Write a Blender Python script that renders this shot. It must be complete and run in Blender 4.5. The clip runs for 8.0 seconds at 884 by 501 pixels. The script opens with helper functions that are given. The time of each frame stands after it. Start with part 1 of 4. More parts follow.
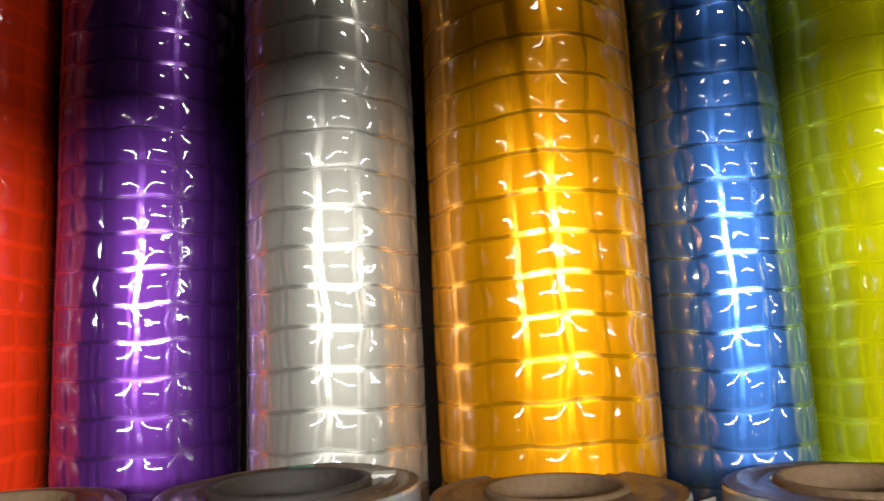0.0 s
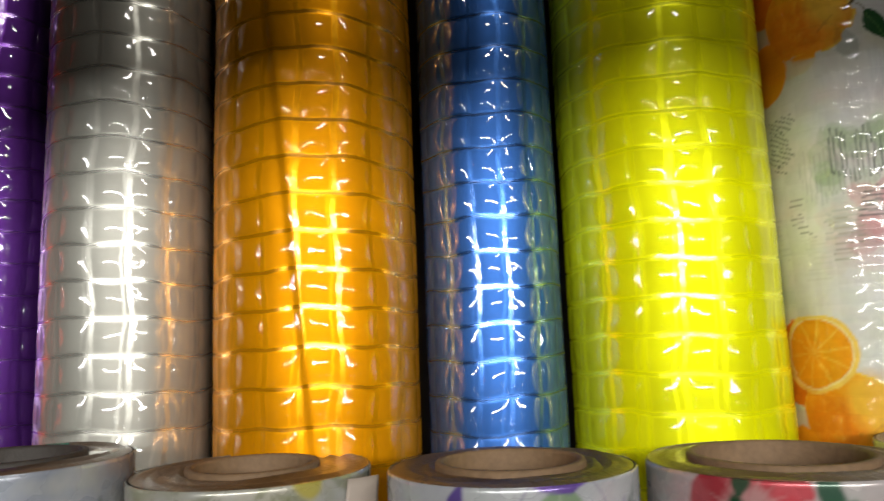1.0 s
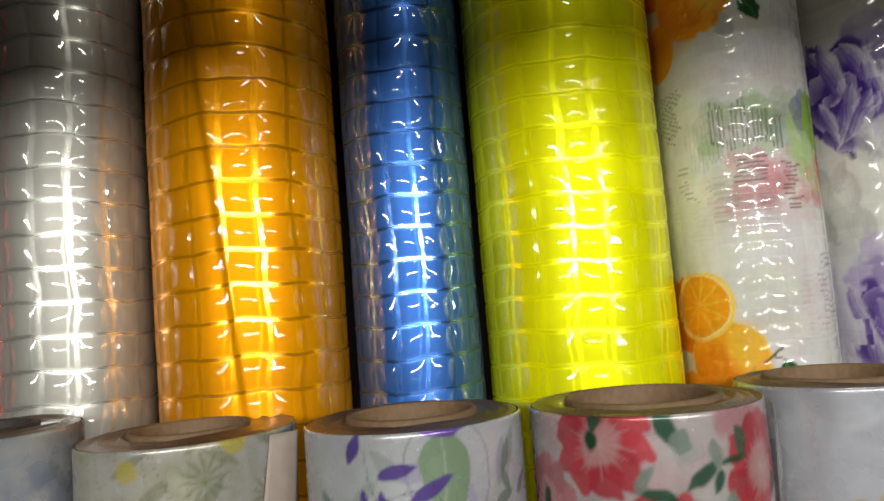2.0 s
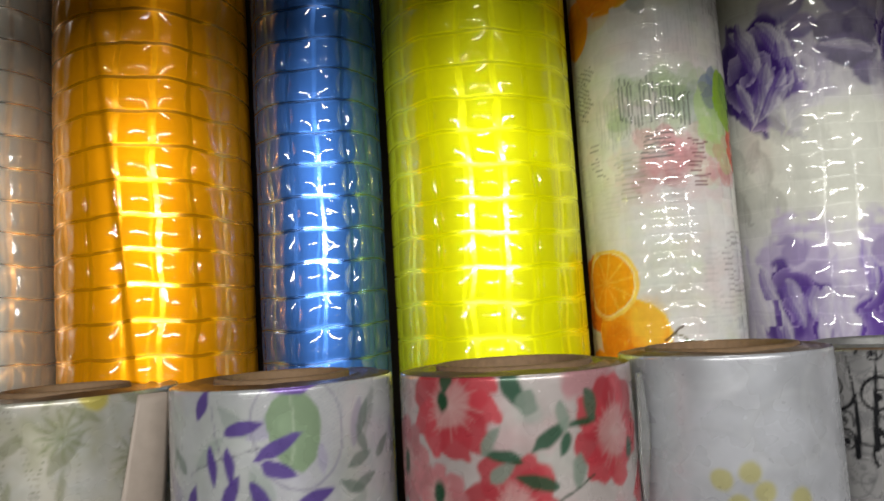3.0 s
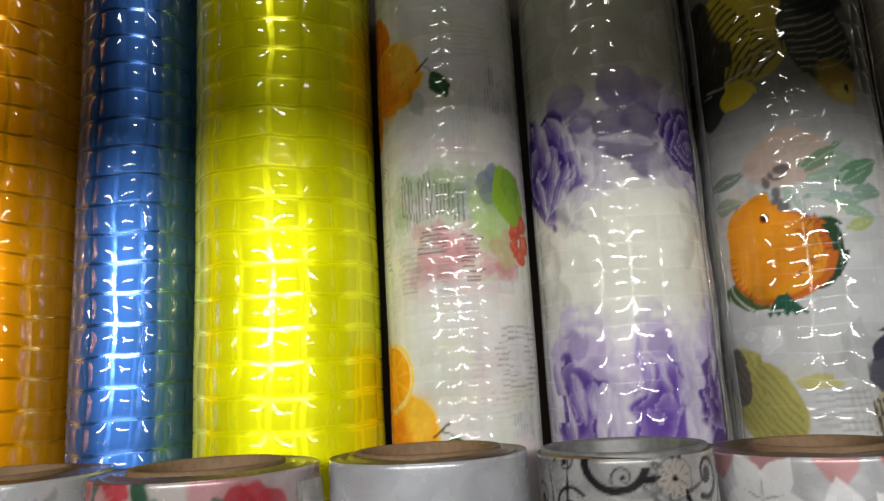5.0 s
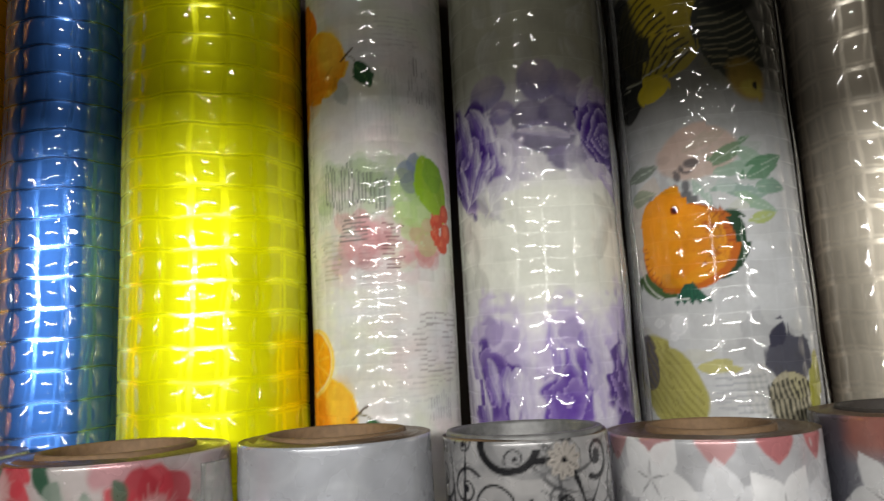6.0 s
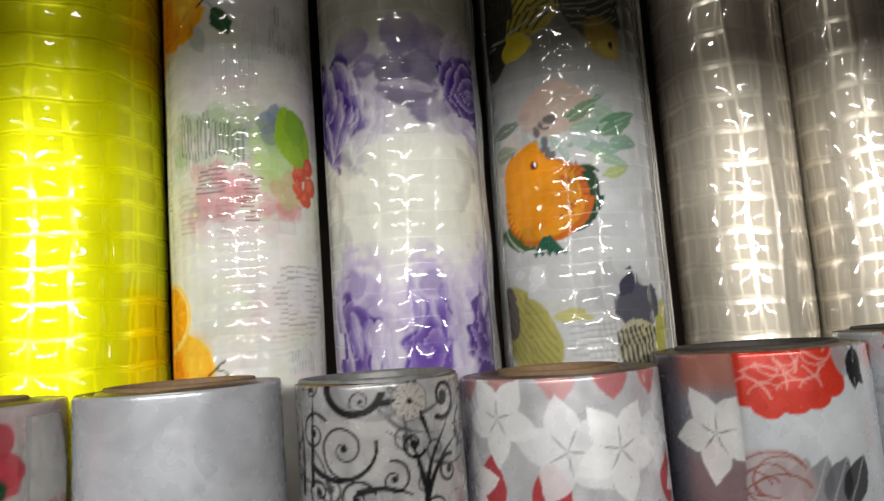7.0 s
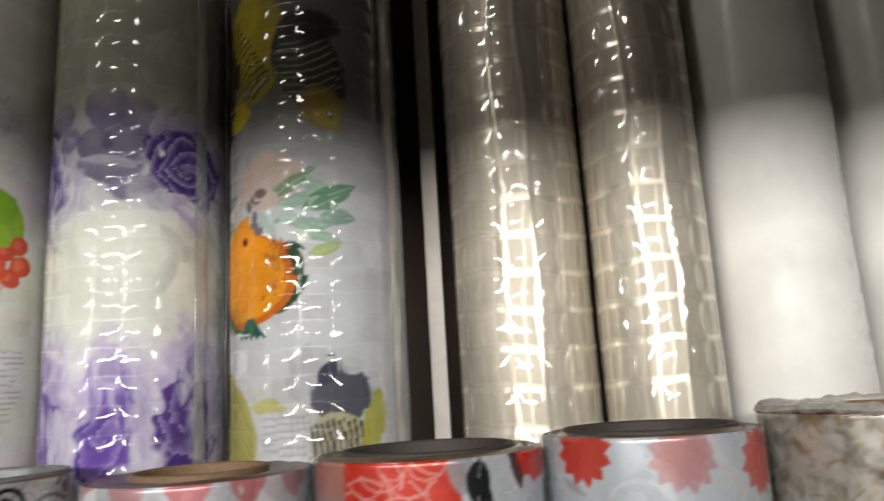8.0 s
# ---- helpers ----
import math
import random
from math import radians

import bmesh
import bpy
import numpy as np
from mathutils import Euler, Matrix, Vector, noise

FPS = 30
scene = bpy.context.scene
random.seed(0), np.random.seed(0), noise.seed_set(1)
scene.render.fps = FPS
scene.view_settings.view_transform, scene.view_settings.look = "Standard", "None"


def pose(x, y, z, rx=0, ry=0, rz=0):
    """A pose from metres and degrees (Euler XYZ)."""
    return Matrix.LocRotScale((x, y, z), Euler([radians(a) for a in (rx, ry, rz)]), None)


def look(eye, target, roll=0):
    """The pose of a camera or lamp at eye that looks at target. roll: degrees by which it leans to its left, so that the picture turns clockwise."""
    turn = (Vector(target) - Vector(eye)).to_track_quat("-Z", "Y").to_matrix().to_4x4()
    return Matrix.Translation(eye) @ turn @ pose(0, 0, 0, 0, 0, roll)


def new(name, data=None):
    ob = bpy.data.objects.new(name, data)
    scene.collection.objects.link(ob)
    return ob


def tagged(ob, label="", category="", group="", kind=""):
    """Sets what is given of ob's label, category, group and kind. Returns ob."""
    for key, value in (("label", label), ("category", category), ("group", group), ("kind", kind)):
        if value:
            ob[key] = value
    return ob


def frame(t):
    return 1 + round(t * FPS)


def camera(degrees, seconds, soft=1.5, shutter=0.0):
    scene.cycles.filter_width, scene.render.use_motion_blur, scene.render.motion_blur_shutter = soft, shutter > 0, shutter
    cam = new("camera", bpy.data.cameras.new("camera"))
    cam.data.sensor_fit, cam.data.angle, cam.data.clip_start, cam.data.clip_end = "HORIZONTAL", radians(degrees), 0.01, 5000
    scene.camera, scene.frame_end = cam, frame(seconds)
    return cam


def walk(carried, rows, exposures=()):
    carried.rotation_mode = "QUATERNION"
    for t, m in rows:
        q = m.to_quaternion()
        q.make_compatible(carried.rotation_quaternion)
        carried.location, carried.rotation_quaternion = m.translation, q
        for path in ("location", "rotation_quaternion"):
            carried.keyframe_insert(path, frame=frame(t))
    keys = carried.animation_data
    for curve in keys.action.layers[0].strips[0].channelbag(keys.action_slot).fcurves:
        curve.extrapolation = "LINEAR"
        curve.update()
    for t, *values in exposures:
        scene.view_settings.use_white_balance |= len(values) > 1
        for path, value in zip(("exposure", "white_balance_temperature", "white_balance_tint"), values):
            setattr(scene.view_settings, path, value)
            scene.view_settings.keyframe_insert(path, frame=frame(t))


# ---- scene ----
cam = camera(64.4, 8.0, shutter=0.2)
METRES, EYE, TILT, LEAN, TURN = 1.0, 1.0, 0.0, 0.0, 0.0
ROWS = [
    (0.0, -0.0037, 0.0020, 0.0015, 0.15, 8.15, 2.72),
    (0.3, 0.0450, -0.0120, -0.0020, 1.32, 8.20, 2.35),
    (0.5, 0.0774, -0.0112, -0.0040, 2.68, 7.99, 2.02),
    (1.0, 0.1784, -0.0282, -0.0098, 2.12, 7.95, 2.15),
    (1.5, 0.2221, -0.0552, -0.0002, 2.57, 6.65, 4.80),
    (1.7, 0.2193, -0.0676, -0.0013, 0.50, 5.69, 4.47),
    (2.8, 0.2797, -0.0826, -0.0409, 0.76, 4.59, 4.92),
    (3.0, 0.3017, -0.0704, -0.0393, 0.71, 5.20, 3.46),
    (3.5, 0.4161, -0.0554, -0.0216, 4.21, 7.59, 3.50),
    (4.0, 0.4891, -0.0693, -0.0190, 6.05, 9.61, 2.91),
    (4.2, 0.4972, -0.0624, -0.0251, 6.52, 10.71, 3.65),
    (5.3, 0.5527, -0.0823, -0.0293, 6.42, 10.48, 2.70),
    (5.5, 0.5674, -0.0860, -0.0302, 7.34, 10.14, 2.56),
    (6.0, 0.5711, -0.0854, -0.0257, 3.83, 8.76, 2.99),
    (6.5, 0.5837, -0.1081, -0.0329, -1.29, 8.87, 2.59),
    (7.0, 0.6087, -0.0822, -0.0485, -3.33, 6.60, 4.12),
    (7.5, 0.7135, -0.0645, -0.0326, 0.06, 8.64, 2.71),
    (8.0, 0.8963, -0.0458, -0.0379, 2.13, 11.20, 3.29),
]
EXPOSURES = [(0.0, 0.25), (1.5, 0.0), (4.0, 0.0), (5.5, 0.0), (6.5, 0.15), (7.5, 0.26), (8.0, 0.32)]
walk(cam, [(t, pose(0, 0, EYE, TILT, LEAN, TURN) @ pose(METRES * x, METRES * y, METRES * z, 90 + pitch, roll, yaw)) for t, x, y, z, yaw, pitch, roll in ROWS], EXPOSURES)

# ---------------------------------------------------------------- light
world = bpy.data.worlds.new("world")
world.use_nodes = True
world.node_tree.nodes["Background"].inputs[0].default_value = (0.75, 0.85, 1.0, 1)
world.node_tree.nodes["Background"].inputs[1].default_value = 0.15
scene.world = world


def area_lamp(name, m, sx, sy, power, colour):
    data = bpy.data.lights.new(name, "AREA")
    data.shape, data.size, data.size_y, data.energy, data.color = "RECTANGLE", sx, sy, power, colour
    ob = new(name, data)
    ob.matrix_world = m
    return ob


# the low tube over the opposite counter
area_lamp("counter_tube_light", look((0.50, -1.45, 1.27), (0.50, 0.4, 1.05)), 2.4, 0.07, 48, (1.0, 0.98, 0.93))
# weak short fill lamp, unseen, added to lift the middle rolls' tops
area_lamp("hanging_tube_light", look((0.42, -0.16, 1.745), (0.42, 0.45, 1.22)), 0.26, 0.05, 1.45, (1.0, 0.96, 0.88))

# ---------------------------------------------------------------- materials


def nodes_of(name):
    m = bpy.data.materials.new(name)
    m.use_nodes = True
    return m, m.node_tree.nodes, m.node_tree.links, m.node_tree.nodes["Principled BSDF"]


def plain(name, colour, rough=0.6, scale=30.0, vary=0.25, bump=0.15, metal=0.0, stretch=(1, 1, 1)):
    """A painted, papery or wooden surface: two scales of variation and fine relief."""
    m, n, l, b = nodes_of(name)
    tc = n.new("ShaderNodeTexCoord")
    mp = n.new("ShaderNodeMapping")
    mp.inputs["Scale"].default_value = stretch
    l.new(tc.outputs["Object"], mp.inputs["Vector"])
    big, small = n.new("ShaderNodeTexNoise"), n.new("ShaderNodeTexNoise")
    big.inputs["Scale"].default_value, small.inputs["Scale"].default_value = scale / 8, scale * 4
    big.inputs["Detail"].default_value, small.inputs["Detail"].default_value = 4, 6
    for k in (big, small):
        l.new(mp.outputs[0], k.inputs["Vector"])
    add = n.new("ShaderNodeMath")
    add.operation = "ADD"
    l.new(big.outputs["Fac"], add.inputs[0]), l.new(small.outputs["Fac"], add.inputs[1])
    ramp = n.new("ShaderNodeMapRange")
    ramp.inputs["From Min"].default_value, ramp.inputs["From Max"].default_value = 0.6, 1.4
    ramp.inputs["To Min"].default_value, ramp.inputs["To Max"].default_value = 1 - vary, 1 + vary
    l.new(add.outputs[0], ramp.inputs["Value"])
    mul = n.new("ShaderNodeVectorMath")
    mul.operation = "SCALE"
    mul.inputs[0].default_value = colour
    l.new(ramp.outputs[0], mul.inputs["Scale"])
    l.new(mul.outputs[0], b.inputs["Base Color"])
    b.inputs["Roughness"].default_value, b.inputs["Metallic"].default_value = rough, metal
    bp = n.new("ShaderNodeBump")
    bp.inputs["Strength"].default_value, bp.inputs["Distance"].default_value = bump, 0.002
    l.new(small.outputs["Fac"], bp.inputs["Height"]), l.new(bp.outputs[0], b.inputs["Normal"])
    return m


def film(name, colour=None, rough=0.5, metal=0.0, coat=1.0, coat_rough=0.055, vary=0.12, dome=0.0024, soft=0.07, tilt=0.25, under=0.06, lines=0.0, lines_rough=0.22, deep=0.3, spec=0.15, ior=1.6, groove_shade=0.0, line_glow=0.12, band_rough=0.2, band_coat=1.0):
    """Soft vinyl film wound on a roll, its many turns shining back in their own colour; colour=None takes the print on
    it.
    The surface is pressed into rounded cushions: dome is their height, soft the width of the flat bands between them as
    a share of a cushion, tilt how unevenly they lie. lines, lines_rough, band_rough and band_coat give the bands'
    sheen, deep and under how much of a deeper turn shows through. Two more settings paint light into the colour: shade
    in the bands along the roll's turn, and the bright light that all the bands catch."""
    m, n, l, b = nodes_of(name)

    def calc(op, *args):
        k = n.new("ShaderNodeMath")
        k.operation = op
        for i, v in enumerate(args):
            if isinstance(v, (int, float)):
                k.inputs[i].default_value = v
            else:
                l.new(v, k.inputs[i])
        return k.outputs[0]

    tc = n.new("ShaderNodeTexCoord")
    big, small = n.new("ShaderNodeTexNoise"), n.new("ShaderNodeTexNoise")
    big.inputs["Scale"].default_value, small.inputs["Scale"].default_value = 14, 60
    big.inputs["Detail"].default_value, small.inputs["Detail"].default_value = 3, 2
    l.new(tc.outputs["Object"], big.inputs["Vector"]), l.new(tc.outputs["Object"], small.inputs["Vector"])
    ramp = n.new("ShaderNodeMapRange")
    ramp.inputs["From Min"].default_value, ramp.inputs["From Max"].default_value = 0.3, 0.7
    ramp.inputs["To Min"].default_value, ramp.inputs["To Max"].default_value = 1 - vary, 1 + vary * 0.6
    l.new(big.outputs["Fac"], ramp.inputs["Value"])
    cell = n.new("ShaderNodeAttribute")
    cell.attribute_name = "cell"
    warp = n.new("ShaderNodeVectorMath")
    warp.operation = "MULTIPLY_ADD"
    l.new(small.outputs["Color"], warp.inputs[0])
    warp.inputs[1].default_value = (0.16, 0.10, 0)
    l.new(cell.outputs["Vector"], warp.inputs[2])

    def cushions(shift, turn, k):
        """One turn of the film: its height, the place across the valleys, and random values of each cushion's own."""
        mp = n.new("ShaderNodeMapping")
        mp.inputs["Location"].default_value, mp.inputs["Rotation"].default_value = shift, (0, 0, turn)
        l.new(warp.outputs[0], mp.inputs["Vector"])
        fl = n.new("ShaderNodeVectorMath")
        fl.operation = "FLOOR"
        l.new(mp.outputs[0], fl.inputs[0])
        own = n.new("ShaderNodeTexWhiteNoise")
        own.noise_dimensions = "2D"
        l.new(fl.outputs[0], own.inputs["Vector"])
        rnd = n.new("ShaderNodeSeparateXYZ")
        l.new(own.outputs["Color"], rnd.inputs[0])
        sep = n.new("ShaderNodeSeparateXYZ")
        l.new(mp.outputs[0], sep.inputs[0])
        f, prof = [], []
        for i in (0, 1):
            x = calc("SUBTRACT", calc("FRACT", sep.outputs[i]), 0.5)
            q = calc("DIVIDE", x, 0.5 - k)
            f.append(x)
            prof.append(calc("MAXIMUM", calc("SUBTRACT", 1, calc("MULTIPLY", q, q)), 0.0))
        body = calc("MULTIPLY", prof[0], prof[1])
        lean = calc("ADD", calc("MULTIPLY", calc("SUBTRACT", rnd.outputs[0], 0.5), f[0]), calc("MULTIPLY", calc("SUBTRACT", rnd.outputs[1], 0.5), f[1]))
        height = calc("MULTIPLY", body, calc("ADD", calc("MULTIPLY", lean, tilt * 2), calc("ADD", calc("MULTIPLY", rnd.outputs[2], 0.3), 0.7)))
        bands = []
        for x in f:
            g = n.new("ShaderNodeMapRange")
            g.interpolation_type = "SMOOTHSTEP"
            g.inputs["From Min"].default_value, g.inputs["From Max"].default_value = 0.5 - k * 1.7, 0.5 - k * 0.3
            l.new(calc("ABSOLUTE", x), g.inputs["Value"])
            bands.append(g.outputs[0])
        return height, bands, rnd.outputs[2]

    first, bands, own1 = cushions((0, 0, 0), 0.0, soft)
    second, bands2, own2 = cushions((0.43, 0.38, 0), 0.03, soft * 0.6)
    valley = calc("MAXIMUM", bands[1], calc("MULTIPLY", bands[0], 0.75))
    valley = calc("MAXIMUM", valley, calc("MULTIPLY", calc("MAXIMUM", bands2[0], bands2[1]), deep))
    mul = n.new("ShaderNodeVectorMath")
    mul.operation = "SCALE"
    if colour is None:
        at = n.new("ShaderNodeAttribute")
        at.attribute_name = "print"
        l.new(at.outputs["Color"], mul.inputs[0])
    else:
        mul.inputs[0].default_value = colour
    tone = calc("ADD", calc("MULTIPLY", calc("ADD", own1, own2), vary), 1 - vary)
    tone = calc("MULTIPLY", ramp.outputs[0], tone)
    # groove shade painted into the colour along the roll's turn
    if groove_shade:
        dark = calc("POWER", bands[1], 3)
        tone = calc("MULTIPLY", tone, calc("SUBTRACT", 1, calc("MULTIPLY", dark, groove_shade)))
    # bands lightened in colour to stand for the light they catch
    tone = calc("MULTIPLY", tone, calc("ADD", 1, calc("MULTIPLY", valley, line_glow)))
    l.new(tone, mul.inputs["Scale"])
    l.new(mul.outputs[0], b.inputs["Base Color"])
    l.new(calc("MINIMUM", calc("ADD", calc("MULTIPLY", valley, lines), metal), 1.0), b.inputs["Metallic"])
    b.inputs["Specular IOR Level"].default_value = spec
    l.new(calc("ADD", calc("MULTIPLY", valley, lines_rough - rough), rough), b.inputs["Roughness"])
    l.new(calc("MULTIPLY", calc("SUBTRACT", 1, calc("MULTIPLY", valley, 1 - band_coat)), coat), b.inputs["Coat Weight"])
    l.new(calc("ADD", calc("MULTIPLY", valley, band_rough - coat_rough), coat_rough), b.inputs["Coat Roughness"])
    b.inputs["Coat IOR"].default_value = ior
    for height, strength, socket in ((calc("ADD", first, calc("MULTIPLY", small.outputs["Fac"], 0.3)), 1.0, "Coat Normal"), (second, under, "Normal")):
        bp = n.new("ShaderNodeBump")
        bp.inputs["Strength"].default_value, bp.inputs["Distance"].default_value = strength, dome
        l.new(height, bp.inputs["Height"])
        l.new(bp.outputs[0], b.inputs[socket])
    return m


# beige paint darkened: holds the shade between rolls and cuts bounced light
WALL = plain("shaded_wall_paint", (0.075, 0.050, 0.036), 0.7, 12, 0.12)
FLOOR = plain("floor_tile", (0.16, 0.14, 0.12), 0.45, 10, 0.2)
CEIL = plain("ceiling_paint", (0.25, 0.24, 0.22), 0.8, 10, 0.08)
BOARD = plain("shelf_board", (0.30, 0.22, 0.15), 0.55, 20, 0.25, stretch=(0.2, 2, 2))
CARD = plain("cardboard", (0.15, 0.09, 0.045), 0.75, 60, 0.3, 0.4)
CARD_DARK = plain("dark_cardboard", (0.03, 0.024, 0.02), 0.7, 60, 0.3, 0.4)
EDGE = plain("wound_edge", (0.10, 0.062, 0.036), 0.32, 70, 0.35, 0.5)
PALE = plain("pale_edge_band", (0.50, 0.46, 0.42), 0.5, 20, 0.12)
STEEL = plain("painted_steel", (0.7, 0.7, 0.7), 0.4, 20, 0.1)
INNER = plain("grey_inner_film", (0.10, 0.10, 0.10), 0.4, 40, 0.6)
FLAP = plain("beige_paper", (0.27, 0.225, 0.19), 0.6, 30, 0.15)
TEAL = plain("teal_tape", (0.03, 0.30, 0.22), 0.4, 40, 0.15)
TAPE_WHITE = plain("white_tape", (0.6, 0.6, 0.55), 0.4, 40, 0.15)
CRINKLE = plain("crinkled_plastic", (0.33, 0.31, 0.28), 0.2, 80, 0.4, 0.5)


# ---------------------------------------------------------------- builders
def part(name, me, parent, label=""):
    ob = new(name, me)
    ob.parent = parent
    return tagged(ob, label)


def box(name, x0, x1, y0, y1, z0, z1, mat, bevel=0.0):
    bm = bmesh.new()
    bmesh.ops.create_cube(bm, size=1)
    bmesh.ops.scale(bm, vec=(x1 - x0, y1 - y0, z1 - z0), verts=bm.verts)
    bmesh.ops.translate(bm, vec=((x0 + x1) / 2, (y0 + y1) / 2, (z0 + z1) / 2), verts=bm.verts)
    if bevel:
        bmesh.ops.bevel(bm, geom=bm.edges[:], offset=bevel, segments=2, affect="EDGES")
    me = bpy.data.meshes.new(name)
    bm.to_mesh(me)
    bm.free()
    me.materials.append(mat)
    return me


def grid_mesh(name, X, Y, Z, mat, closed, colours=None, cells=None):
    """A mesh over a grid of places (rows along z, columns round the roll)."""
    rows, cols = X.shape
    me = bpy.data.meshes.new(name)
    me.vertices.add(rows * cols)
    me.vertices.foreach_set("co", np.stack([X, Y, Z], -1).astype(np.float32).ravel())
    last = cols if closed else cols - 1
    i = np.arange(rows - 1)[:, None] * cols
    j = np.arange(last)[None, :]
    k = (j + 1) % cols
    quads = np.stack([i + j, i + k, i + cols + k, i + cols + j], -1).reshape(-1, 4)
    me.loops.add(quads.size)
    me.polygons.add(len(quads))
    me.loops.foreach_set("vertex_index", quads.ravel().astype(np.int32))
    me.polygons.foreach_set("loop_start", np.arange(0, quads.size, 4, dtype=np.int32))
    me.polygons.foreach_set("use_smooth", np.ones(len(quads), dtype=bool))
    me.materials.append(mat)
    me.update(calc_edges=True)
    if colours is not None:
        at = me.color_attributes.new("print", "FLOAT_COLOR", "POINT")
        at.data.foreach_set("color", np.concatenate([colours, np.ones(colours.shape[:-1] + (1,))], -1).astype(np.float32).ravel())
    if cells is not None:
        me.attributes.new("cell", "FLOAT_VECTOR", "POINT").data.foreach_set("vector", cells.astype(np.float32).ravel())
    return me


def bumps(s, z, cw, ch, depth, seed):
    """The pressed pattern: rounded square cushions with grooves between, a little uneven. Gives the height and the count of cushions along and up."""
    p = np.random.default_rng(seed).uniform(0, 6.28, 8)
    a = s / cw + 0.07 * np.sin(z * 31 + p[0]) + 0.03 * np.sin(z * 97 + s * 40 + p[1]) + p[6]
    b = z / ch + 0.05 * np.sin(s * 37 + p[2]) + 0.03 * np.sin(s * 115 + z * 23 + p[3])
    ea, eb = 0.5 - np.abs(a - np.floor(a) - 0.5), 0.5 - np.abs(b - np.floor(b) - 0.5)
    h = -depth * (np.exp(-(ea / 0.16) ** 2) + np.exp(-(eb / 0.16) ** 2))
    h += 0.0002 * np.sin(z * 43 + s * 19 + p[4]) + 0.0003 * np.sin(z * 13 - s * 31 + p[5])
    return h, np.stack([a + 50, b, 0 * a], -1)


def film_roll(name, x, y, r, z0, z1, fine, mat, label, cell=None, step=0.0025, paint=None, hole=0.55, seed=1,
              card=None, edge=None, lap=None, group="rolls", shade=1.0, creases=(), ghost=None):
    """A standing roll of film: the wound film, its upper end and the card tube inside.
    fine: the heights between which the film's surface is built closely. cell: width, height and depth of the pressed cushions.
    lap: where the loose end of the film lies (arc at the bottom, arc at the top, thickness)."""
    root = new(name)
    root.location = (x, y, z0)
    tagged(root, label, "film roll", group)
    half = math.pi * 0.56
    near = np.arange(-half, half + 1e-6, step / r)
    far = np.linspace(half, 2 * math.pi - half, 26)[1:-1]
    ang = np.concatenate([near, far])
    zs = np.concatenate([[z0], np.arange(fine[0], fine[1], step), [z1] if z1 > fine[1] + 1e-4 else [fine[1]]])
    A, Z = np.meshgrid(ang, zs)
    S = A * r
    H, cells = np.zeros_like(A), None
    if cell:
        rise, cells = bumps(S, Z, cell[0], cell[1], cell[2], seed)
        H += rise
    else:
        H += 0.0007 * np.sin(Z * 23 + S * 31 + seed) + 0.0005 * np.sin(Z * 9 - S * 57 + seed * 2)
    if lap:
        line = lap[0] + (lap[1] - lap[0]) * (Z - fine[0]) / (fine[1] - fine[0])
        H += lap[2] * (1 / (1 + np.exp(-(S - line) / 0.0012)) - 0.5) * np.exp(-np.abs(S - line) / 0.05)
    for at, high, wide in creases:
        H += high * np.exp(-((S - at - 0.002 * np.sin(Z * 37 + at * 900)) / wide) ** 2)
    roundtop = 0.0015
    H -= np.clip((Z - (z1 - roundtop)) / roundtop, 0, 1) ** 2 * 0.0008
    R = r + H
    X, Y = R * np.sin(A), -R * np.cos(A)
    colours = None
    if paint:
        # uneven ink, softened and mottled as it lies under several turns of film
        mottle = 0.86 + 0.22 * cloud(S * 1000 / 19, Z * 1000 / 23, seed) + 0.06 * vnoise(S * 1000 / 2.3, Z * 1000 / 2.3, seed + 5)
        SP, ZP = S, Z
        if cell:
            # the cushions of the deeper turns shift the print block by block
            ca, cb = np.floor(cells[..., 0] * 0.97 + 0.43).astype(int), np.floor(cells[..., 1] * 0.98 + 0.38).astype(int)
            jig = np.random.default_rng(seed + 9).uniform(-1, 1, (64, 128, 2))[ca % 64, cb % 128]
            some = np.clip(cloud(S * 1000 / 40, Z * 1000 / 40, seed + 3) * 4 - 1.2, 0.15, 1)
            SP, ZP = S + jig[..., 0] * some * cell[0] * 0.15, Z + jig[..., 1] * some * cell[1] * 0.15
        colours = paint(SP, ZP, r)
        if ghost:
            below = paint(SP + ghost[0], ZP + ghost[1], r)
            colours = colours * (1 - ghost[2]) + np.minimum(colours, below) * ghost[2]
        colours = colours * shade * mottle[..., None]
    part("film", grid_mesh("film", X, Y, Z - z0, mat, True, colours, cells), root)
    # upper end: turns of film standing a little proud of one another
    count = 72
    t = np.linspace(0, 2 * math.pi, count, endpoint=False)
    rng = np.random.default_rng(seed + 50)
    radii = np.linspace(r - 0.0009, r * hole + 0.004, 9)
    ups = np.concatenate([[0.0], rng.uniform(-0.002, 0.0012, 8)])
    T, RR = np.meshgrid(t, radii)
    UP = ups[:, None] + 0.0008 * np.sin(3 * T + RR * 900)
    UP[0] = 0
    part("wound_end", grid_mesh("wound_end", RR * np.sin(T), -RR * np.cos(T), UP + (z1 - z0), edge or EDGE, True), root)
    # card tube
    ro, ri = r * hole + 0.0045, r * hole
    prof = [(ro, z1 - z0 - 0.4), (ro, z1 - z0 + 0.0015), (ro - 0.0006, z1 - z0 + 0.003), (ri + 0.0006, z1 - z0 + 0.003), (ri, z1 - z0 + 0.001), (ri, z1 - z0 - 0.4)]
    T, _ = np.meshgrid(t, range(len(prof)))
    PR = np.array([q[0] for q in prof])[:, None] + 0 * T
    PZ = np.array([q[1] for q in prof])[:, None] + 0 * T
    part("card_tube", grid_mesh("card_tube", PR * np.sin(T), -PR * np.cos(T), PZ, card or CARD, True), root, "brown card tube")
    return root


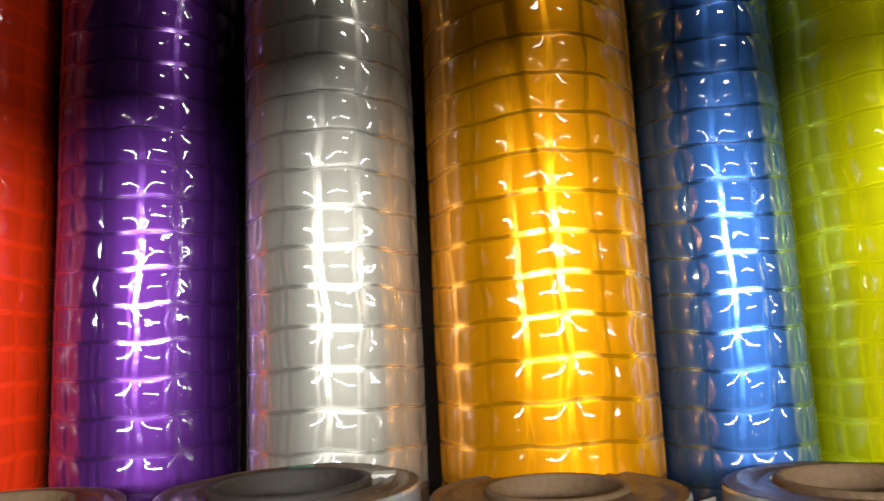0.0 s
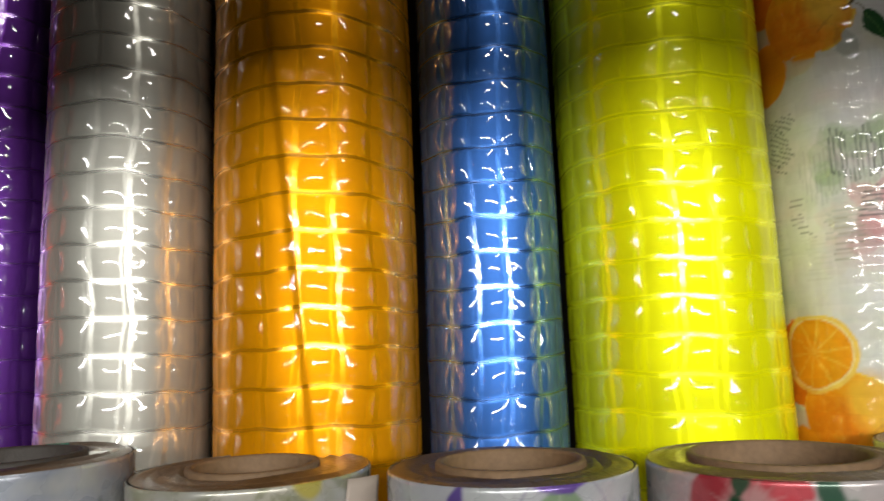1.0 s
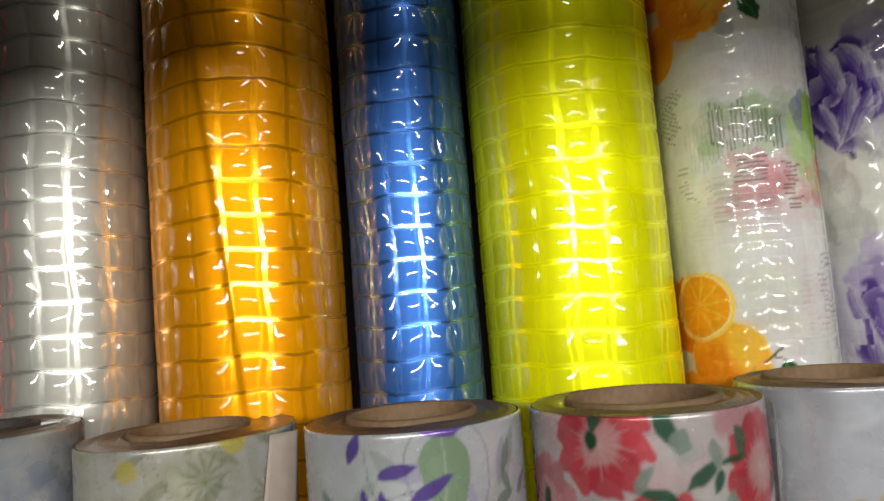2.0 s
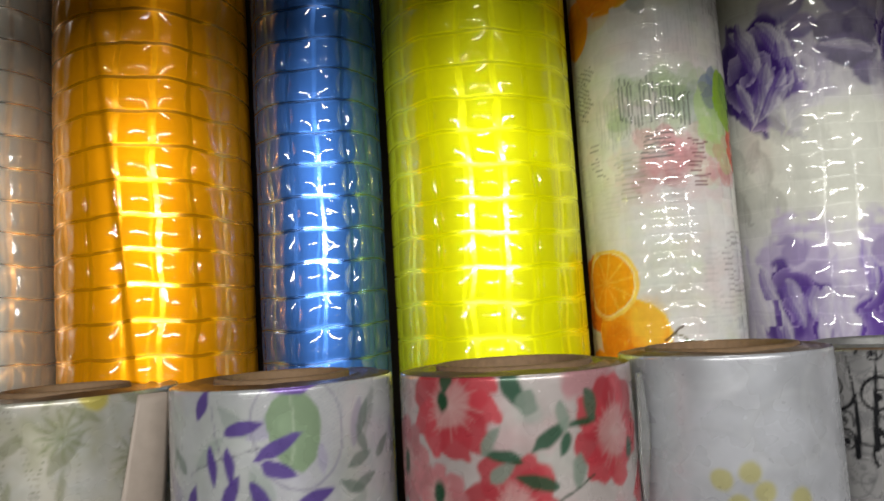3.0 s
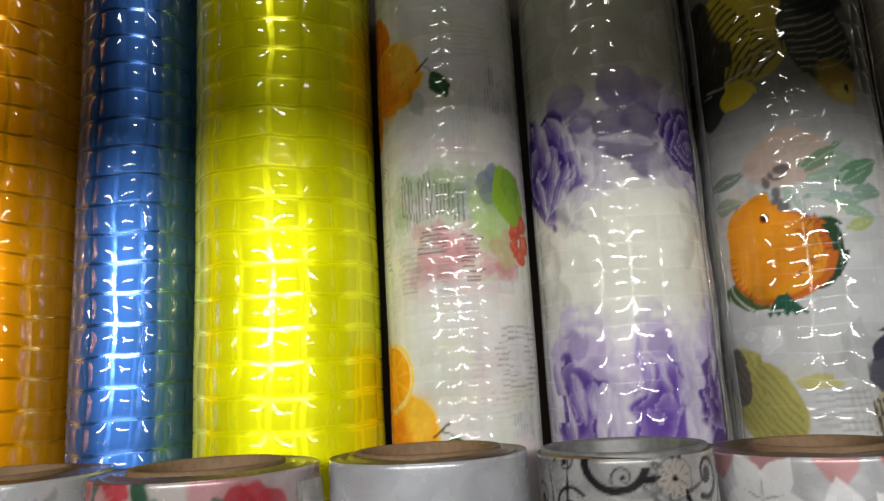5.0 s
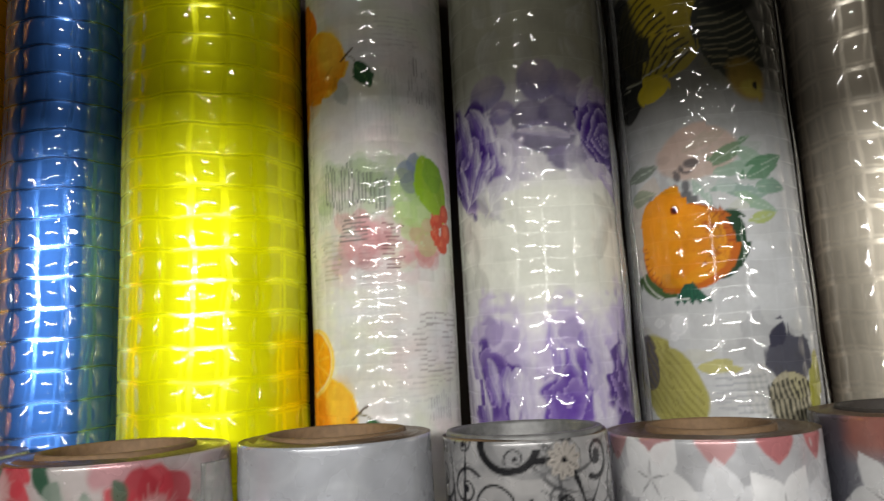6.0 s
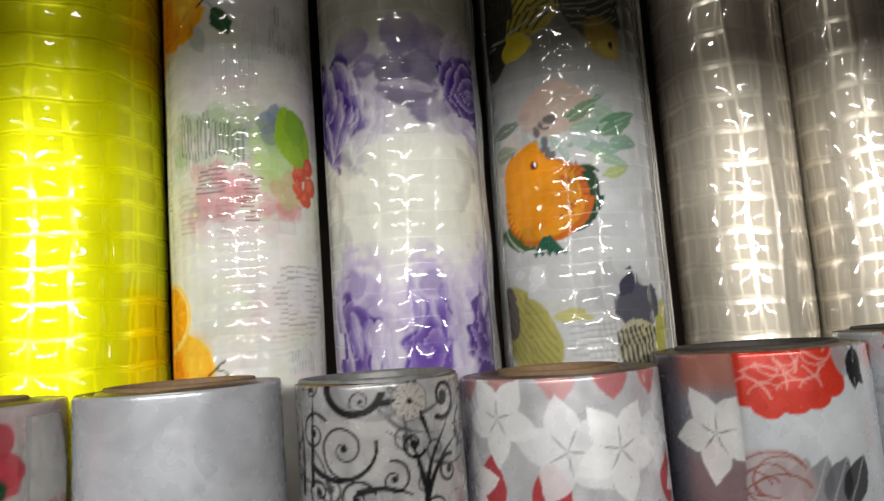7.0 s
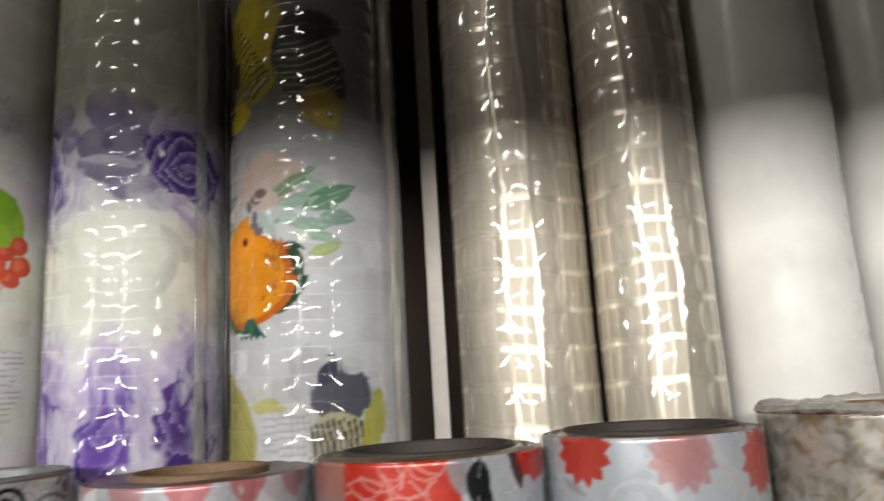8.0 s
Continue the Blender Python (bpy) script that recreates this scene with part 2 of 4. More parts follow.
# ---------------------------------------------------------------- the shop
X0, X1, Y0, Y1, H = -2.2, 3.2, -2.4, 0.70, 2.6
tagged(new("floor", box("floor", X0, X1, Y0, Y1, -0.1, 0, FLOOR)), "worn grey-brown tiled shop floor", kind="structure")
tagged(new("ceiling", box("ceiling", X0, X1, Y0, Y1, H, H + 0.1, CEIL)), "off-white painted ceiling", kind="structure")
tagged(new("wall_north", box("wall_north", X0, X1, Y1, Y1 + 0.12, 0, H, WALL)), "beige wall behind the rolls, its colour darkened for shade", kind="structure")
tagged(new("wall_west", box("wall_west", X0 - 0.12, X0, Y0, Y1, 0, H, WALL)), "beige side wall, its colour darkened to cut bounced light", kind="structure")
tagged(new("wall_east", box("wall_east", X1, X1 + 0.12, Y0, Y1, 0, H, WALL)), "beige side wall, its colour darkened to cut bounced light", kind="structure")
tagged(new("wall_south", box("wall_south", X0, X1, Y0 - 0.12, Y0, 0, H, WALL)), "beige wall across the shop, its colour darkened to cut bounced light", kind="structure")
# unseen panel added to keep the low tube's light off the roll tops
tagged(new("bulkhead", box("bulkhead", X0, X1, -0.72, -0.66, 1.22, H - 0.003, WALL)), "unseen hanging panel added to shade the roll tops", kind="structure")
tube = tagged(new("counter_tube_lamp"), "white batten lamp with a long glass tube", "lamp")
part("batten", box("batten", -0.75, 1.75, -1.55, -1.48, 1.235, 1.305, STEEL, 0.004), tube)
glow, gn, gl, gb = nodes_of("lit_tube")
gb.inputs["Emission Color"].default_value, gb.inputs["Emission Strength"].default_value = (1.0, 0.98, 0.93, 1), 3.0
for owner, xa, xb, yy, zz in ((tube, -0.70, 1.70, -1.462, 1.27), (None, 0.28, 0.56, -0.172, 1.757)):
    bm = bmesh.new()
    bmesh.ops.create_cone(bm, cap_ends=True, segments=20, radius1=0.012, radius2=0.012, depth=xb - xa, matrix=pose((xa + xb) / 2, yy, zz, 0, 90, 0))
    me = bpy.data.meshes.new("glass_tube")
    bm.to_mesh(me)
    bm.free()
    me.materials.append(glow)
    glass = part("glass_tube", me, owner, "long white glass tube")
    upper_glass = glass
part("bracket", box("bracket", 0.50, 0.60, Y0 - 0.002, -1.55, 1.25, 1.29, STEEL, 0.004), tube)
# body of the added fill lamp, out of view
fill_tube = tagged(new("hanging_tube_lamp"), "short white fill lamp, added unseen for the roll tops", "lamp")
upper_glass.parent = fill_tube
part("batten", box("batten", 0.26, 0.58, -0.215, -0.165, 1.768, 1.808, STEEL, 0.004), fill_tube)
for rod_x in (0.32, 0.52):
    part("hanger", box("hanger", rod_x - 0.004, rod_x + 0.004, -0.194, -0.186, 1.807, H + 0.002, STEEL, 0.001), fill_tube)

# ---------------------------------------------------------------- prints


def vnoise(x, y, seed):
    """Soft random values between 0 and 1 over the plane."""
    table = np.random.default_rng(seed).uniform(0, 1, (64, 64))
    i, j = np.floor(x).astype(int), np.floor(y).astype(int)
    u, v = x - i, y - j
    u, v = u * u * (3 - 2 * u), v * v * (3 - 2 * v)
    g = lambda a, b: table[a % 64, b % 64]
    return (g(i, j) * (1 - u) + g(i + 1, j) * u) * (1 - v) + (g(i, j + 1) * (1 - u) + g(i + 1, j + 1) * u) * v


def cloud(x, y, seed):
    return 0.55 * vnoise(x, y, seed) + 0.3 * vnoise(x * 2.1, y * 2.1, seed + 1) + 0.15 * vnoise(x * 4.3, y * 4.3, seed + 2)


class Sheet:
    """A printed sheet in millimetres: s along the turn of the roll, z up."""

    def __init__(self, S, Z, ground, waver=0.45, soft=0.9):
        s, z = S * 1000, Z * 1000
        # hand-painted outlines: the drawing wavers a little
        self.s = s + waver * (3.2 * (vnoise(s / 17, z / 17, 201) - 0.5) + 2.0 * (vnoise(s / 5, z / 5, 203) - 0.5))
        self.z = z + waver * (3.2 * (vnoise(s / 17, z / 17, 207) - 0.5) + 2.0 * (vnoise(s / 5, z / 5, 209) - 0.5))
        self.c = np.ones(S.shape + (3,)) * np.array(ground)
        self.soft = soft

    def put(self, mask, colour, alpha=1.0):
        k = (np.clip(mask, 0, 1) * alpha)[..., None]
        self.c = self.c * (1 - k) + np.array(colour) * k

    def local(self, x, y, rot):
        c, q = math.cos(radians(rot)), math.sin(radians(rot))
        ds, dz = self.s - x, self.z - y
        return ds * c + dz * q, -ds * q + dz * c

    def ell(self, x, y, rx, ry, colour, rot=0, alpha=1.0, soft=None, rough=0.0):
        u, v = self.local(x, y, rot)
        d = np.hypot(u / rx, v / ry)
        if rough:
            d = d + rough * (vnoise(u / 6 + 7, v / 6 + 9, int(abs(x) + abs(y))) - 0.5)
        self.put((1 - d) * min(rx, ry) / (soft or self.soft) + 0.5, colour, alpha)

    def leaf(self, x, y, length, width, colour, rot=0, alpha=1.0, vein=None, soft=None, sharp=2.0):
        """A pointed leaf or petal from its foot at (x, y)."""
        u, v = self.local(x, y, rot)
        t = np.clip(u / length, 0, 1)
        half = width / 2 * np.sin(math.pi * t ** 0.85) ** (1 / sharp * 1.6)
        m = np.minimum((half - np.abs(v)) / (soft or self.soft) + 0.4, np.minimum(u, length - u) / 0.6 + 0.5)
        self.put(m, colour, alpha)
        if vein:
            self.put(np.minimum(m, (0.5 - np.abs(v)) / 0.6 + 0.4), vein, alpha * 0.7)

    def blend(self, mask, dark, pale, share):
        """Puts a soft shade between two colours, point by point."""
        k, g = np.clip(mask, 0, 1)[..., None], np.clip(share, 0, 1)[..., None]
        self.c = self.c * (1 - k) + (np.array(dark) * (1 - g) + np.array(pale) * g) * k

    def petal(self, x, y, length, width, dark, pale, rot=0, bend=0.0, alpha=1.0, soft=1.6):
        """A curling petal, dark along one rim and pale along the other."""
        u, v = self.local(x, y, rot)
        v = v - bend * length * (u / length) * (1 - u / length)
        t = np.clip(u / length, 0, 1)
        half = width / 2 * np.sin(math.pi * t ** 0.8) ** 0.7 + 1e-6
        m = np.minimum((half - np.abs(v)) / soft + 0.4, np.minimum(u, length - u) / 1.2 + 0.5)
        g = 0.5 + 0.5 * v / half + 0.10 * np.sin(v * 1.7 + 3 * np.sin(u / 9)) + 0.08 * np.sin(u / 5 + x)
        self.blend(np.clip(m, 0, 1) * alpha, dark, pale, np.clip(g, 0, 1) ** 1.5)

    def ring(self, x, y, rx, ry, width, colour, rot=0, alpha=1.0, start=None):
        u, v = self.local(x, y, rot)
        d = np.abs(np.hypot(u / rx, v / ry) - 1) * min(rx, ry)
        m = (width / 2 - d) / 0.8 + 0.5
        if start is not None:
            ang = np.degrees(np.arctan2(v, u)) % 360
            m = np.where((ang > start[0]) & (ang < start[1]), m, 0)
        self.put(m, colour, alpha)

    def stroke(self, points, width, colour, alpha=1.0, taper=False):
        """A line through a smooth curve of three or four guiding points."""
        q = [np.array(p, float) for p in points]
        best = np.full(self.s.shape, 1e9)
        for i in range(41):
            t = i / 40
            r = q
            while len(r) > 1:
                r = [(1 - t) * r[k] + t * r[k + 1] for k in range(len(r) - 1)]
            w = width * (1 - 0.75 * t if taper else 1) / 2
            best = np.minimum(best, np.hypot(self.s - r[0][0], self.z - r[0][1]) - w)
        self.put(-best / 0.8 + 0.5, colour, alpha)

    def spiral(self, x, y, r, turns, width, colour, rot=0, hand=1, alpha=1.0):
        u, v = self.s - x, self.z - y
        rho, th = np.hypot(u, v), (np.arctan2(v, u) * hand - radians(rot)) % (2 * math.pi)
        best = np.full(self.s.shape, 1e9)
        for k in range(int(turns) + 1):
            full = th + 2 * math.pi * k
            want = r * (full / (2 * math.pi * turns)) ** 1.2
            d = np.where(full <= 2 * math.pi * turns, np.abs(rho - want) - width * (0.35 + 0.65 * want / r) / 2, 1e9)
            best = np.minimum(best, d)
        self.put(-best / 0.8 + 0.5, colour, alpha)
        self.ell(x, y, width * 1.1, width * 1.1, colour, alpha=alpha)

    def lines(self, x0, x1, y0, y1, pitch, width, colour, upright=False, alpha=0.8, fray=8.0, seed=3, slant=0.0):
        """A hatched patch with a frayed outline."""
        w = self.s + slant * self.z if upright else self.z + slant * self.s
        m = (width / 2 - np.abs((w % pitch) - pitch / 2)) / 0.6 + 0.5
        row = np.floor(w / pitch)
        shift = (vnoise(row * 0.7 + 3, row * 0 + seed, seed) - 0.5) * fray
        along, a, b, across, c, d = (self.z, y0, y1, self.s, x0, x1) if upright else (self.s, x0, x1, self.z, y0, y1)
        inside = (along > a + shift) & (along < b + shift * 1.7) & (across > c) & (across < d)
        self.put(np.where(inside, m, 0), colour, alpha)


def fruit_print(S, Z, r):
    p = Sheet(S, Z, (0.66, 0.63, 0.61))
    p.put(cloud(p.s / 30, p.z / 24, 1) * 1.6 - 0.4, (0.60, 0.64, 0.66), 0.7)
    p.put(cloud(p.s / 26 + 5, p.z / 20, 4) * 2 - 0.8, (0.66, 0.54, 0.52), 0.75)
    p.put(cloud(p.s / 30 + 5, p.z / 30, 9) * 2.4 - 1.0, (0.58, 0.65, 0.42), 0.5)
    dark, deep, org, light = (0.09, 0.10, 0.09), (0.72, 0.17, 0.005), (0.86, 0.31, 0.008), (0.88, 0.50, 0.05)
    for dz in (0, -292):
        # oranges, one cut, with stalk and leaf
        p.ell(-80, 1262 + dz, 33, 32, deep)
        p.ell(-47, 1225 + dz, 33, 31, light), p.ell(-48, 1225 + dz, 31.5, 29.5, org)
        p.ell(-57, 1217 + dz, 20, 22, deep, 30, 0.7, 9), p.ell(-33, 1234 + dz, 14, 20, light, 0, 0.7, 8)
        p.put(np.where(np.hypot(p.s + 47, p.z - 1225 - dz) < 30, vnoise(p.s / 2, p.z / 2, 5) - 0.45, 0), light, 0.35)
        p.stroke([(-19, 1224 + dz), (-13, 1229 + dz), (-8, 1234 + dz)], 1.6, (0.07, 0.035, 0.01))
        p.stroke([(-14, 1228 + dz), (-8, 1227 + dz), (-5, 1222 + dz)], 1.0, (0.12, 0.1, 0.02))
        p.leaf(-7, 1223 + dz, 27, 17, (0.012, 0.075, 0.018), -66, vein=(0.10, 0.24, 0.06))
        p.ell(-85, 1192 + dz, 20, 24, org)
    # the cut slice over the lower orange
    p.ell(-66, 977, 30, 29, (0.90, 0.55, 0.10)), p.ell(-66, 977, 27, 26, (0.90, 0.66, 0.30)), p.ell(-66, 977, 25.5, 24.5, (0.84, 0.30, 0.006))
    u, v = p.s + 66, p.z - 977
    spoke = np.abs(((np.degrees(np.arctan2(v, u)) + 10) % 36) - 18) * np.pi / 180 * np.hypot(u, v)
    p.put(np.where(np.hypot(u, v) < 24, (0.8 - spoke) / 1.2 + 0.4, 0), (0.90, 0.52, 0.06), 0.6)
    p.put(np.where(np.hypot(u, v) < 24, vnoise(p.s / 3, p.z / 5, 7) - 0.4, 0), (0.92, 0.44, 0.02), 0.5)
    # grapes: green, blue and red
    rng = np.random.default_rng(5)
    for i in range(46):
        x, y = rng.uniform(-46, 52), 1117 + rng.uniform(-22, 21)
        k = rng.uniform(0.75, 1.15)
        p.ell(x, y, rng.uniform(7, 10), rng.uniform(7, 10), (0.33 * k, 0.43 * k, 0.24 * k), 0, 0.38, 1.2)
    for i in range(44):
        x, y = rng.uniform(-26, 58), 1068 + rng.uniform(-17, 20)
        k = rng.uniform(0.8, 1.15)
        p.ell(x, y, rng.uniform(7, 10), rng.uniform(7, 10), (0.56 * k, 0.26 * k, 0.27 * k), 0, 0.36, 1.2)
    for x, y in ((48, 1066), (36, 1078), (54, 1082), (44, 1096), (30, 1092)):
        p.ell(x, y, 11, 10, (0.42, 0.55, 0.26), 0, 0.7)
    for x, y in ((40, 1133), (31, 1126), (44, 1124), (36, 1118)):
        p.ell(x, y, 9, 9, (0.15, 0.19, 0.29), 0, 0.7)
    p.leaf(46, 1142, 62, 36, (0.25, 0.42, 0.02), -66, vein=(0.38, 0.5, 0.1))
    p.ell(58, 1126, 12, 14, (0.18, 0.36, 0.02), 0, 0.8, rough=0.4)
    for x, y, q in ((62, 1087, 8), (73, 1095, 8), (67, 1068, 9), (60, 1074, 6), (76, 1078, 9)):
        p.ell(x, y, q, q, (0.52, 0.055, 0.02)), p.ell(x - 2, y + 2, q * 0.5, q * 0.5, (0.68, 0.14, 0.06), 0, 0.7, 2)
    p.lines(-40, -12, 1100, 1137, 3.4, 1.3, dark, True), p.lines(-16, 14, 1098, 1126, 3.4, 1.6, dark, True, seed=6)
    p.lines(-24, 2, 1070, 1092, 3.6, 1.5, dark), p.lines(11, 23, 1046, 1088, 3.6, 1.5, (0.15, 0.06, 0.06), seed=9)
    p.lines(-45, -28, 1040, 1074, 3.6, 1.1, (0.3, 0.28, 0.2), alpha=0.6)
    p.lines(-88, -68, 1112, 1156, 3.8, 1.2, dark, slant=0.5), p.lines(-72, -60, 1060, 1090, 3.6, 1.0, dark, alpha=0.6)
    p.lines(34, 48, 955, 1012, 4.4, 1.1, (0.32, 0.3, 0.29), seed=12), p.lines(62, 80, 955, 1012, 4.4, 1.1, (0.32, 0.3, 0.29), seed=14)
    p.lines(48, 62, 953, 966, 4.4, 1.1, (0.32, 0.3, 0.29)), p.lines(48, 62, 1000, 1012, 4.4, 1.1, (0.32, 0.3, 0.29))
    p.lines(38, 50, 1188, 1230, 2.9, 0.9, (0.2, 0.19, 0.18), True, 0.7), p.lines(52, 72, 1184, 1214, 2.9, 0.8, (0.3, 0.29, 0.28), True, 0.6)
    p.lines(10, 46, 1232, 1262, 4.0, 0.9, (0.4, 0.37, 0.36), alpha=0.5, seed=21), p.lines(42, 70, 926, 944, 2.9, 0.9, (0.3, 0.3, 0.3), True, 0.6)
    p.lines(-10, 24, 1150, 1186, 3.2, 0.8, (0.42, 0.42, 0.40), True, 0.35, seed=33)
    return p.c


def rose(p, x, y, rx, ry, rot=0, turns=3.6, dark=(0.04, 0.012, 0.16), pale=(0.42, 0.35, 0.56), seed=1):
    """A full rose: petals curl round its heart, each running from dark purple to a paler rim."""
    u, v = p.local(x, y, rot)
    u, v = u + 9 * (vnoise(u / 12 + 5, v / 12, seed) - 0.5), v + 9 * (vnoise(u / 12, v / 12 + 9, seed + 1) - 0.5)
    rad, ang = np.hypot(u / rx, v / ry), np.arctan2(v / ry, u / rx) / (2 * math.pi)
    turn = rad * turns + ang + 0.45 * np.floor(3 * ang) / 3
    saw = turn - np.floor(turn)
    shade = saw ** 3.0 * 0.95 + 0.30 * (cloud(u / 6, v / 16, seed + 4) - 0.45)
    edge = 1 + 0.12 * np.sin(ang * 2 * math.pi * 5 + seed) + 0.3 * (vnoise(u / 9, v / 9, seed + 7) - 0.5)
    p.blend((edge - rad) * min(rx, ry) / 4.0 + 0.4, dark, pale, shade)


def rose_print(S, Z, r):
    p = Sheet(S, Z, (0.63, 0.64, 0.57), 0.5)
    # beige upper ground, painted darker for the shade at the top
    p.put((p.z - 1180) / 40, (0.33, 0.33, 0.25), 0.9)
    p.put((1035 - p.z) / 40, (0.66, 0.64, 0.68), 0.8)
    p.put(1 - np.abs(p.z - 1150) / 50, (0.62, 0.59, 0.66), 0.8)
    white, grey, ink = (0.68, 0.66, 0.70), (0.34, 0.34, 0.30), (0.055, 0.018, 0.19)
    rng = np.random.default_rng(8)
    for i in range(40):
        x, y = rng.uniform(-105, 105), rng.choice([1250, 1215, 1090, 1070, 1045, 1025]) + rng.uniform(-14, 14)
        if abs(x) > 38 or y > 1190:
            p.petal(x, y, rng.uniform(24, 40), rng.uniform(13, 20), grey, (0.58, 0.58, 0.54), rng.uniform(50, 130), 0.1, 0.55, 2.5)
    smoke = cloud(p.s / 15, p.z / 15, 6) * 3 - 1.2
    p.put(np.clip(1 - np.abs(p.z - 1152) / 44, 0, 1) * smoke, (0.40, 0.34, 0.52), 0.7)
    for dz in (0, -330, 330):
        # dusky round blooms between the two roses
        for x, y, a, b, k in ((-44, 1192, 17, 15, 1.5), (-30, 1172, 12, 11, 1.3), (2, 1196, 17, 19, 1.35), (28, 1190, 20, 16, 1.4), (-6, 1166, 15, 14, 0.62), (18, 1168, 18, 13, 0.7), (6, 1148, 27, 15, 0.75), (22, 1130, 16, 11, 1.0)):
            u, v = p.s - x, p.z - y - dz
            rad = np.hypot(u / a, v / b)
            p.blend(np.clip((1 - rad) * b / 2.5 + 0.4, 0, 1) * 0.85, tuple(c * k for c in (0.13, 0.11, 0.22)), tuple(min(c * k * 1.3, 0.5) for c in (0.27, 0.23, 0.37)), 0.2 + 0.4 * v / b - 0.3 * rad + 0.5 * cloud(u / 7 + 3, v / 9, 31))
        p.petal(-16, 1154 + dz, 52, 9, (0.42, 0.38, 0.50), white, -6, 0.1, 0.8)
        rose(p, -70, 1144 + dz, 38, 46, 0, 2.2, seed=3)
        for x, y, q, w, a, bend in ((-88, 1186, 44, 15, -60, 0.2), (-78, 1192, 66, 17, -72, -0.2), (-62, 1184, 52, 15, -62, 0.25), (-46, 1166, 40, 12, -80, 0.2), (-56, 1148, 56, 15, -112, 0.22), (-42, 1140, 46, 13, -125, 0.2), (-86, 1138, 40, 11, -70, 0.1)):
            p.petal(x, y + dz, q, w, (0.09, 0.04, 0.26), white, a, bend, 0.95)
        rose(p, 66, 1150 + dz, 33, 39, 15, 4.2, seed=9)
        for x, y, q, w, a, bend in ((34, 1176, 36, 14, 50, 0.2), (48, 1188, 40, 15, 10, -0.2), (40, 1128, 48, 17, -28, 0.1), (56, 1116, 38, 14, -40, 0.15)):
            p.petal(x, y + dz, q, w, (0.36, 0.29, 0.50), white, a, bend, 0.9)
        for x, y in ((30, 1126), (40, 1118), (-24, 1132), (-6, 1120), (-30, 1112)):
            p.ell(x, y + dz, 15, 11, white, rng.uniform(0, 90), 0.5, 6, 0.4)
    # lower flowers, seen as upright clumps of petals
    for x, w, top, k in ((-56, 28, 1006, 1.0), (9, 19, 1004, 1.25), (72, 26, 1010, 0.8)):
        p.ell(x, top - 45, w * 1.2, 54, (0.42, 0.35, 0.56), 0, 0.8, 12, 0.6)
        rose(p, x, top - 62, w, 40, rng.uniform(-20, 20), 2.0, tuple(c * k for c in (0.075, 0.03, 0.22)), (0.30, 0.22, 0.47), int(x) % 17)
        p.ell(x + 4, top - 12, 10, 10, (0.26, 0.20, 0.40), 0, 0.7, 3, 0.4)
        for i in range(5):
            p.petal(x + rng.uniform(-w, w), top - rng.uniform(0, 70), rng.uniform(22, 48), rng.uniform(7, 15), (0.12 * k, 0.06 * k, 0.31 * k), white, rng.uniform(-120, -60), rng.uniform(-0.2, 0.2), 0.7, 3)
    for x in (-26, 38, -88, 98):
        for i in range(6):
            p.petal(x + rng.uniform(-8, 8), 1008 - rng.uniform(0, 66), rng.uniform(30, 56), rng.uniform(9, 16), (0.50, 0.46, 0.60), white, rng.uniform(-108, -72), rng.uniform(-0.15, 0.15), 0.9, 2)
    return p.c


